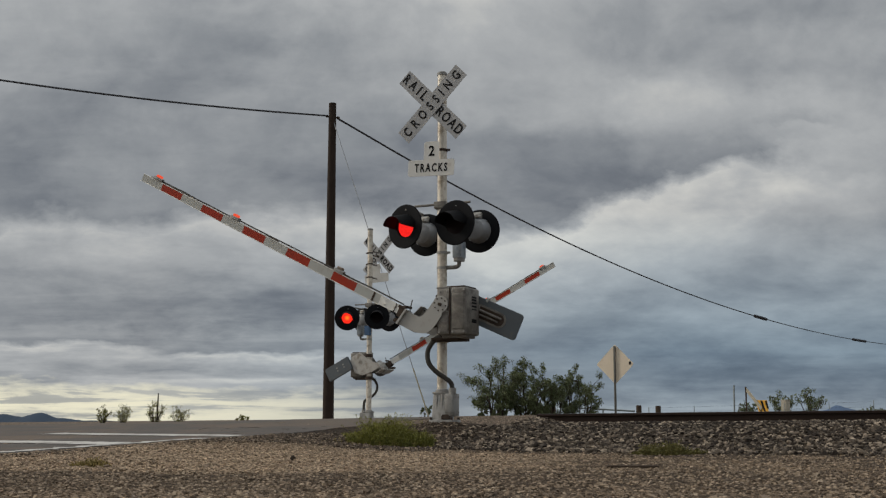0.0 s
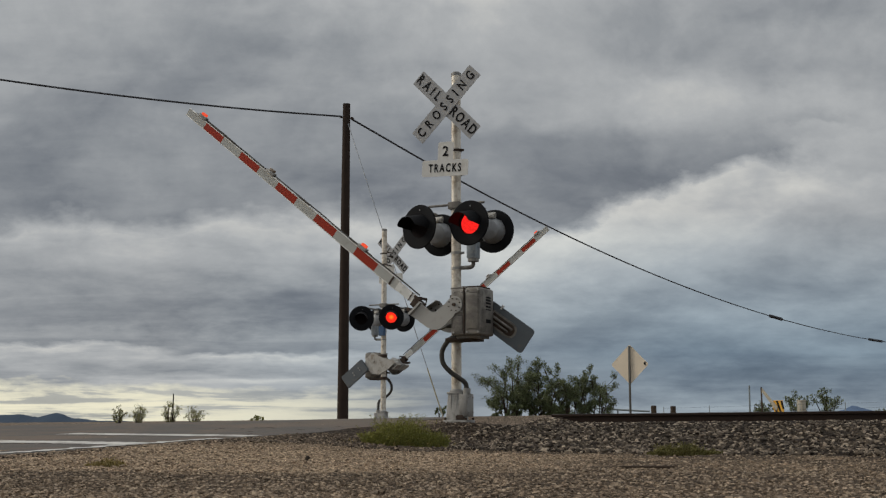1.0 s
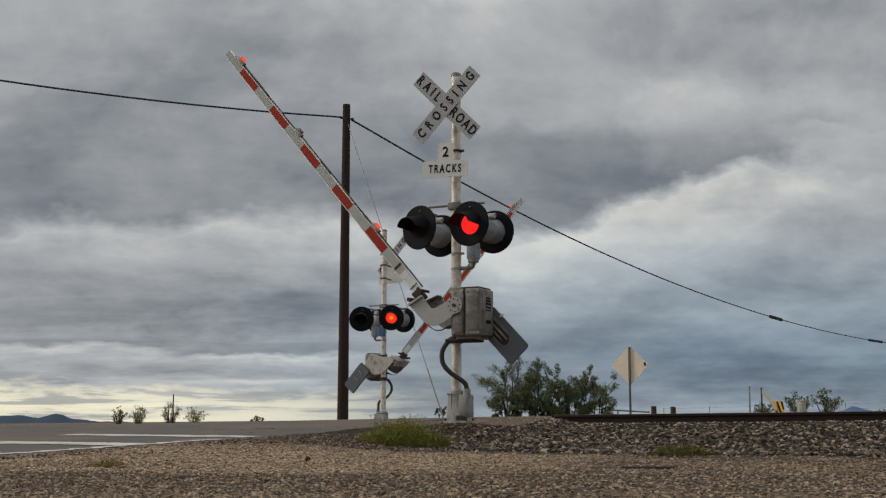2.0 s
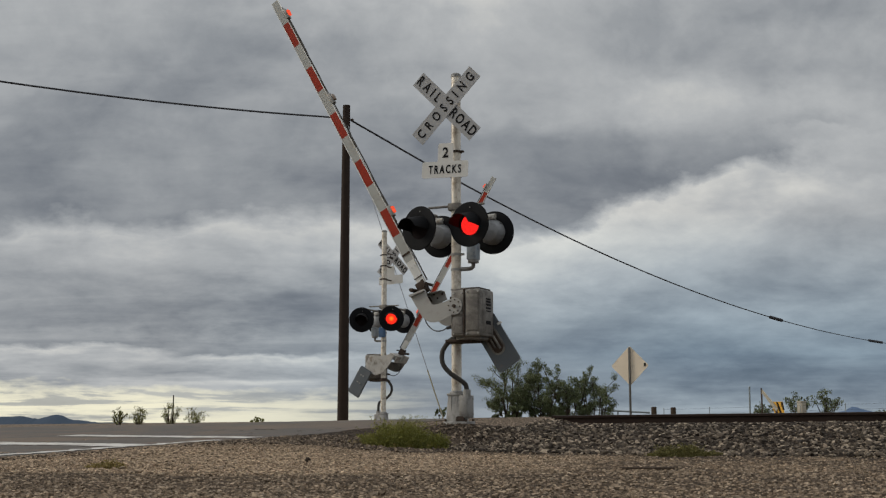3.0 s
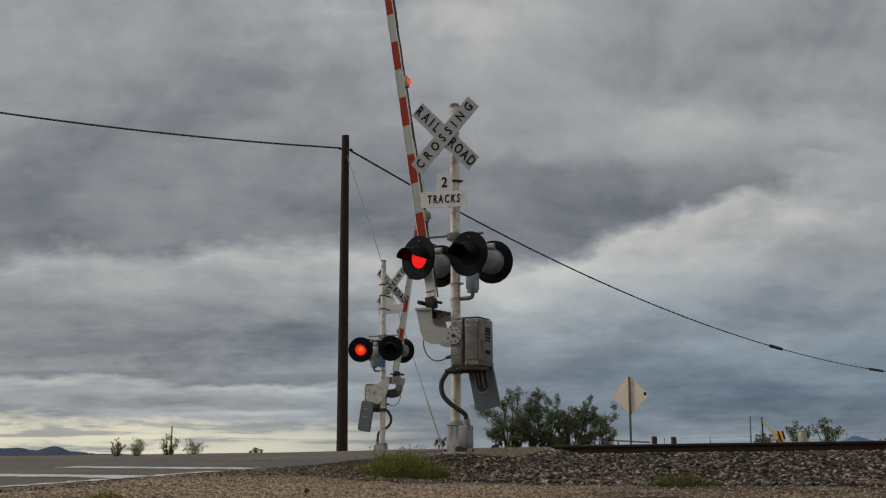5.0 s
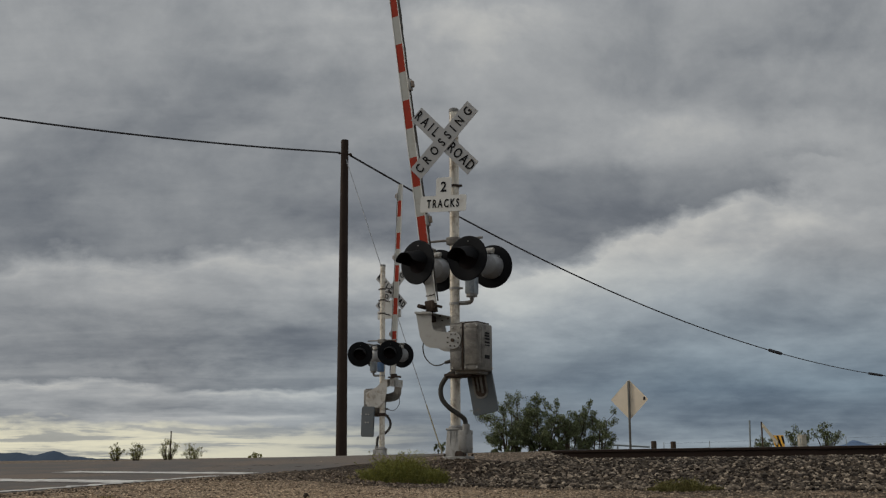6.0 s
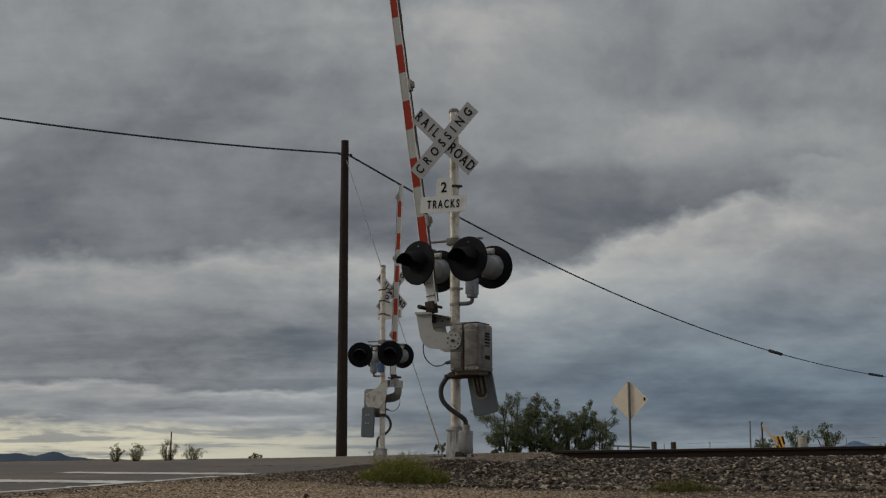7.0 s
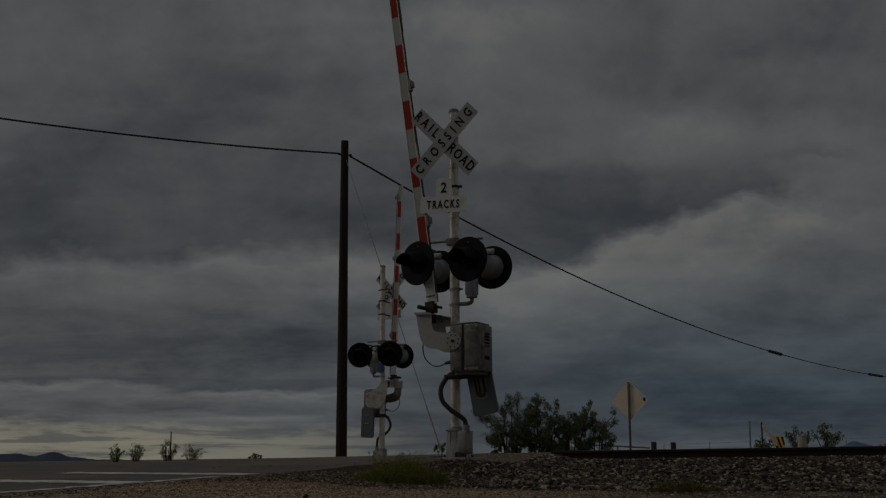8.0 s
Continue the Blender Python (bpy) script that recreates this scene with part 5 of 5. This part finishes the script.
# ---- warning sign, posts, barrier, far things ----
def make_diamond():
    root = thing("warning_sign", pose(-2.78, 17.33, -0.31, 0, 0, -5), "tan back of a diamond warning sign on a steel post", "road sign")
    bm = bmesh.new()
    add_slab(bm, round_rect(0.80, 0.80, 0.05, 4), -0.003, 0.0)
    bmesh.ops.transform(bm, matrix=pose(0, 0.03, 1.75, 0, 45, 0), verts=bm.verts[:])
    part("sign_panel", bm, SIGNBACK, root, "tan back of the sign panel", smooth=False)
    bm = bmesh.new()
    add_box(bm, (-0.026, -0.03, 0), (0.026, 0.024, 2.27), 0.005)
    part("sign_post", bm, POST_DARK, root, "weathered grey-brown sign post")
    bm = bmesh.new()
    add_box(bm, (0.42, 0.02, 1.73), (0.475, 0.026, 1.82))
    part("sticker", bm, INK, root, "small dark sticker")


make_diamond()


def timber_post(x, y, top, r=0.085):
    bm = bmesh.new()
    add_tube(bm, (0, 0, -0.6), (0, 0, top), r, r * 0.94, 14)
    bmesh.ops.bevel(bm, geom=[e for e in bm.edges if e.verts[0].co.z > top - 0.01 and e.verts[1].co.z > top - 0.01], offset=0.012, segments=2, affect="EDGES")
    ob = part("timber_post", bm, TIMBER, at=pose(x, y, 0))
    return tagged(ob, "short brown timber post beyond the tracks", "post", "timber posts")


timber_post(-2.735, 19.58, 0.295)
timber_post(-2.215, 19.84, 0.28)
timber_post(-5.1, 18.6, 0.26)
bm = bmesh.new()
add_tube(bm, (-4.9, 18.55, 0.25), (-2.84, 19.5, 0.12), 0.028, n=10)
for x, y in ((-4.5, 18.73), (-3.7, 19.1)):
    add_tube(bm, (x, y, -0.6), (x, y, 0.18), 0.025, n=8)
tagged(part("pipe_rail", bm, POST_METAL), "low grey pipe rail between the posts", "rail")
bm = bmesh.new()
add_tube(bm, (-5.25, 47.3, -0.6), (-5.22, 47.3, 1.45), 0.045, n=10)
tagged(part("steel_post", bm, POST_METAL), "thin steel post on the far plain", "post")
bm = bmesh.new()
add_tube(bm, (-52.2, 57.8, -1.2), (-52.2, 57.8, 1.45), 0.06, 0.045, n=8)
tagged(part("far_pole", bm, POLE), "thin dark pole among the far shrubs", "pole")


def make_barrier():
    root = thing("barrier_gate", pose(-3.3, 42.6, -0.4, 0, 0, -26), "yellow and black striped barrier beside a far road", "barrier")
    bm = bmesh.new()
    add_tube(bm, (-0.55, 0, 0), (-0.55, 0, 1.68), 0.04, n=8)
    part("barrier_post", bm, TIMBER, root, "dark barrier post")
    bm = bmesh.new()
    add_slab(bm, [(-0.58, 1.50), (-0.50, 1.62), (0.36, 0.70), (0.28, 0.54)], -0.02, 0.02)
    part("barrier_arm", bm, CREAM, root, "pale yellow barrier arm", smooth=False)
    bm = bmesh.new()
    add_slab(bm, [(-0.06, 1.02), (0.62, 1.02), (0.70, 0.22), (0.22, 0.22)], 0.03, 0.06)
    part("barrier_panel", bm, YELLOW, root, "yellow barrier panel", smooth=False)
    for k in range(3):
        bm = bmesh.new()
        x = -0.02 + 0.26 * k
        add_slab(bm, [(x, 1.0), (x + 0.11, 1.0), (x + 0.40 - 0.09 * k, 0.36 + 0.13 * k), (x + 0.29 - 0.09 * k, 0.36 + 0.13 * k)], 0.022, 0.028)
        part("barrier_stripe", bm, INK, root, "black diagonal stripe", smooth=False)


make_barrier()
bm = bmesh.new()
add_box(bm, (-0.15, -0.2, -0.4), (0.15, 0.2, 0.62), 0.03)
add_box(bm, (-0.17, -0.22, 0.62), (0.17, 0.22, 0.69), 0.02)
tagged(part("utility_cabinet", bm, CREAM, at=pose(-2.78, 48.5, 0, 0, 0, -26)), "pale cream utility cabinet on the far plain", "cabinet")
FENCE = [(-7.5 + 1.9 * k, 38.5 + 1.0 * k) for k in range(6)]
fence = thing("wire_fence", pose(0, 0, 0), "thin wire fence on the far plain", "fence")
for k, (x, y) in enumerate(FENCE):
    bm = bmesh.new()
    add_tube(bm, (x, y, -0.7), (x, y, 0.30 + 0.12 * k * 0.5), 0.018, n=6)
    part("fence_post", bm, POST_METAL, fence)
for z in (0.0, 0.24):
    bm = bmesh.new()
    add_sweep(bm, [(x, y, z + 0.06 * k) for k, (x, y) in enumerate(FENCE)], 0.004, 4)
    part("fence_wire", bm, WIRE, fence)


# the small mountain's lighter blue is distance haze put into its base colour
HILL_HAZE = material("hazy_mountain", (0.11, 0.16, 0.25), 0.95, 0, 0.06, 0.01, 0.05, 0)
HILL = material("far_mountain", (0.045, 0.066, 0.098), 0.95, 0, 0.08, 0.01, 0.05, 0)


def mountain(name, points, y_depth, label, mat):
    """A far ridge: a line of summits with slopes down to the plain on both sides."""
    bm = bmesh.new()
    rnd = random.Random(name + label)
    crest, front, back = [], [], []
    way = (Vector(points[-1][:2]) - Vector(points[0][:2])).normalized()
    out = Vector((way.y, -way.x))
    dense = []
    for (x0, y0, z0), (x1, y1, z1) in zip(points, points[1:]):
        for k in range(8):
            t = k / 8
            s = t * t * (3 - 2 * t)
            dense.append((x0 + (x1 - x0) * t, y0 + (y1 - y0) * t, z0 + (z1 - z0) * s + rnd.gauss(0, 0.35)))
    dense.append(points[-1])
    for x, y, z in dense:
        crest.append(bm.verts.new((x, y, z)))
        front.append(bm.verts.new((x + out.x * y_depth, y + out.y * y_depth, -40)))
        back.append(bm.verts.new((x - out.x * y_depth, y - out.y * y_depth, -40)))
    for k in range(len(crest) - 1):
        bm.faces.new((front[k], front[k + 1], crest[k + 1], crest[k]))
        bm.faces.new((crest[k], crest[k + 1], back[k + 1], back[k]))
    bmesh.ops.recalc_face_normals(bm, faces=bm.faces[:])
    return tagged(part(name, bm, mat), label, "mountain", kind="structure")


mountain("backdrop_hills", [(-1640, 1405, -15), (-1540, 1457, -7.5), (-1512, 1471, -12), (-1482, 1486, -4.5), (-1452, 1500, -14), (-1410, 1520, -18), (-1340, 1555, -20), (-1250, 1600, -27)],
         120, "dark blue mountain ridge on the horizon", HILL)
mountain("backdrop_hills", [(-262, 2080, -14), (-240, 2092, 0), (-221, 2100, 8), (-200, 2110, 2), (-170, 2125, -12)], 90, "small blue mountain far off", HILL_HAZE)

# ---- small things on the ground ----
bm = bmesh.new()
add_box(bm, (-0.21, -0.02, 0.0), (0.21, 0.02, 0.022), 0.006)
tagged(part("stick", bm, TIMBER, at=pose(4.05, -5.14, -0.285, 0, 0, 25)), "flat brown piece of wood lying on the gravel", "stick")
bm = bmesh.new()
rock_mesh(bm, (0, 0, 0), 0.085, random.Random(4))
tagged(part("stone", bm, ROCK, at=pose(1.0, -5.19, -0.262), smooth=False), "dark fist-sized stone on the gravel", "stone")


def loose_stones(parent, n, mat):
    """The ballast stones that lie nearest, each its own piece on a few shared meshes."""
    rnd = random.Random(77)
    shapes = []
    for k in range(12):
        bm = bmesh.new()
        rock_mesh(bm, (0, 0, 0), rnd.uniform(0.045, 0.07), rnd)
        me = bpy.data.meshes.new("ballast_stone")
        bm.to_mesh(me)
        bm.free()
        me.materials.append(mat)
        shapes.append(me)
    for k in range(n):
        x, y = rnd.uniform(0.9, 6.0), rnd.uniform(-2.2, 0.6)
        ob = new("ballast_stone", shapes[k % 12])
        ob.matrix_basis = pose(x, y, float(ground_level(np.array(x), np.array(y))) + 0.022, rnd.uniform(0, 360), rnd.uniform(0, 360), rnd.uniform(0, 360))
        ob.parent = parent


loose_stones(BALLAST, 280, material("single_ballast_stone", (0.19, 0.152, 0.115), 0.88, 0, 0.2, 20, 90, 0.5, (0.05, 0.042, 0.036), 0.4, 9, per_object=0.85))


# ---- what moves ----
SWAPS = [0.4, 1.0, 1.6, 2.2, 2.8, 3.4, 4.0, 4.6]
LAST_OFF = 5.2
RISE = [(0, 26.4), (0.5, 32.2), (1.0, 38.0), (1.5, 43.7), (2.0, 49.3), (2.4, 53.8), (2.8, 58.2), (3.2, 62.6), (3.5, 66.45), (4.0, 72.25), (4.5, 77.8), (4.8, 80.1), (5.2, 81.7), (5.6, 82.2), (8.0, 82.2)]
RISE_FAR = [(0, 27.2), (0.5, 32.7), (1.0, 38.1), (1.5, 43.5), (2.0, 48.6), (2.8, 56.7), (3.2, 60.8), (3.5, 63.8), (4.0, 68.9), (4.5, 73.4), (5.0, 80.5), (5.4, 85.5), (5.7, 87.3), (6.0, 87.6), (8.0, 87.6)]


def lit_times(first):
    """Times at which a lamp turns its lit face out or away; first: lit at the start."""
    state, out = first, [(0.0, first)]
    for t in SWAPS:
        state = not state
        out.append((t, state))
    if state:
        out.append((LAST_OFF, False))
    return out


def flash(lens, rest, states, axis):
    """Half a turn of the lens at each change, in three steps of a thirtieth of a second."""
    def turned(degrees):
        return rest @ (pose(0, 0, 0, 0, 0, degrees) if axis == "z" else pose(0, 0, 0, degrees))
    angle = 0.0 if states[0][1] else 180.0
    rows = [(0.0, turned(angle))]
    for t, lit in states[1:]:
        goal = angle + 180.0
        f0 = round(t * 30)
        rows.append((f0 / 30, turned(angle)))
        rows.append(((f0 + 1) / 30, turned(angle + 60)))
        rows.append(((f0 + 2) / 30, turned(angle + 120)))
        rows.append(((f0 + 3) / 30, turned(goal)))
        angle = goal
    rows.append((8.0, turned(angle)))
    walk(lens, rows)


def motions():
    for (root, lamps, arm, arm_lenses), rise in ((near_signal, RISE), (far_signal, RISE_FAR)):
        walk(arm, [(t, pose(*PIVOT, 0, a, 0)) for t, a in rise])
        for lens, x, back in lamps:
            left = (x < 0) != (root is far_signal[0])
            flash(lens, lens.matrix_basis.copy(), lit_times(left), "z")
        for k, lens in enumerate(arm_lenses):
            states = [(0.0, True), (LAST_OFF, False)] if k == 0 else lit_times(k == 1)
            flash(lens, lens.matrix_basis.copy(), states, "x")


motions()
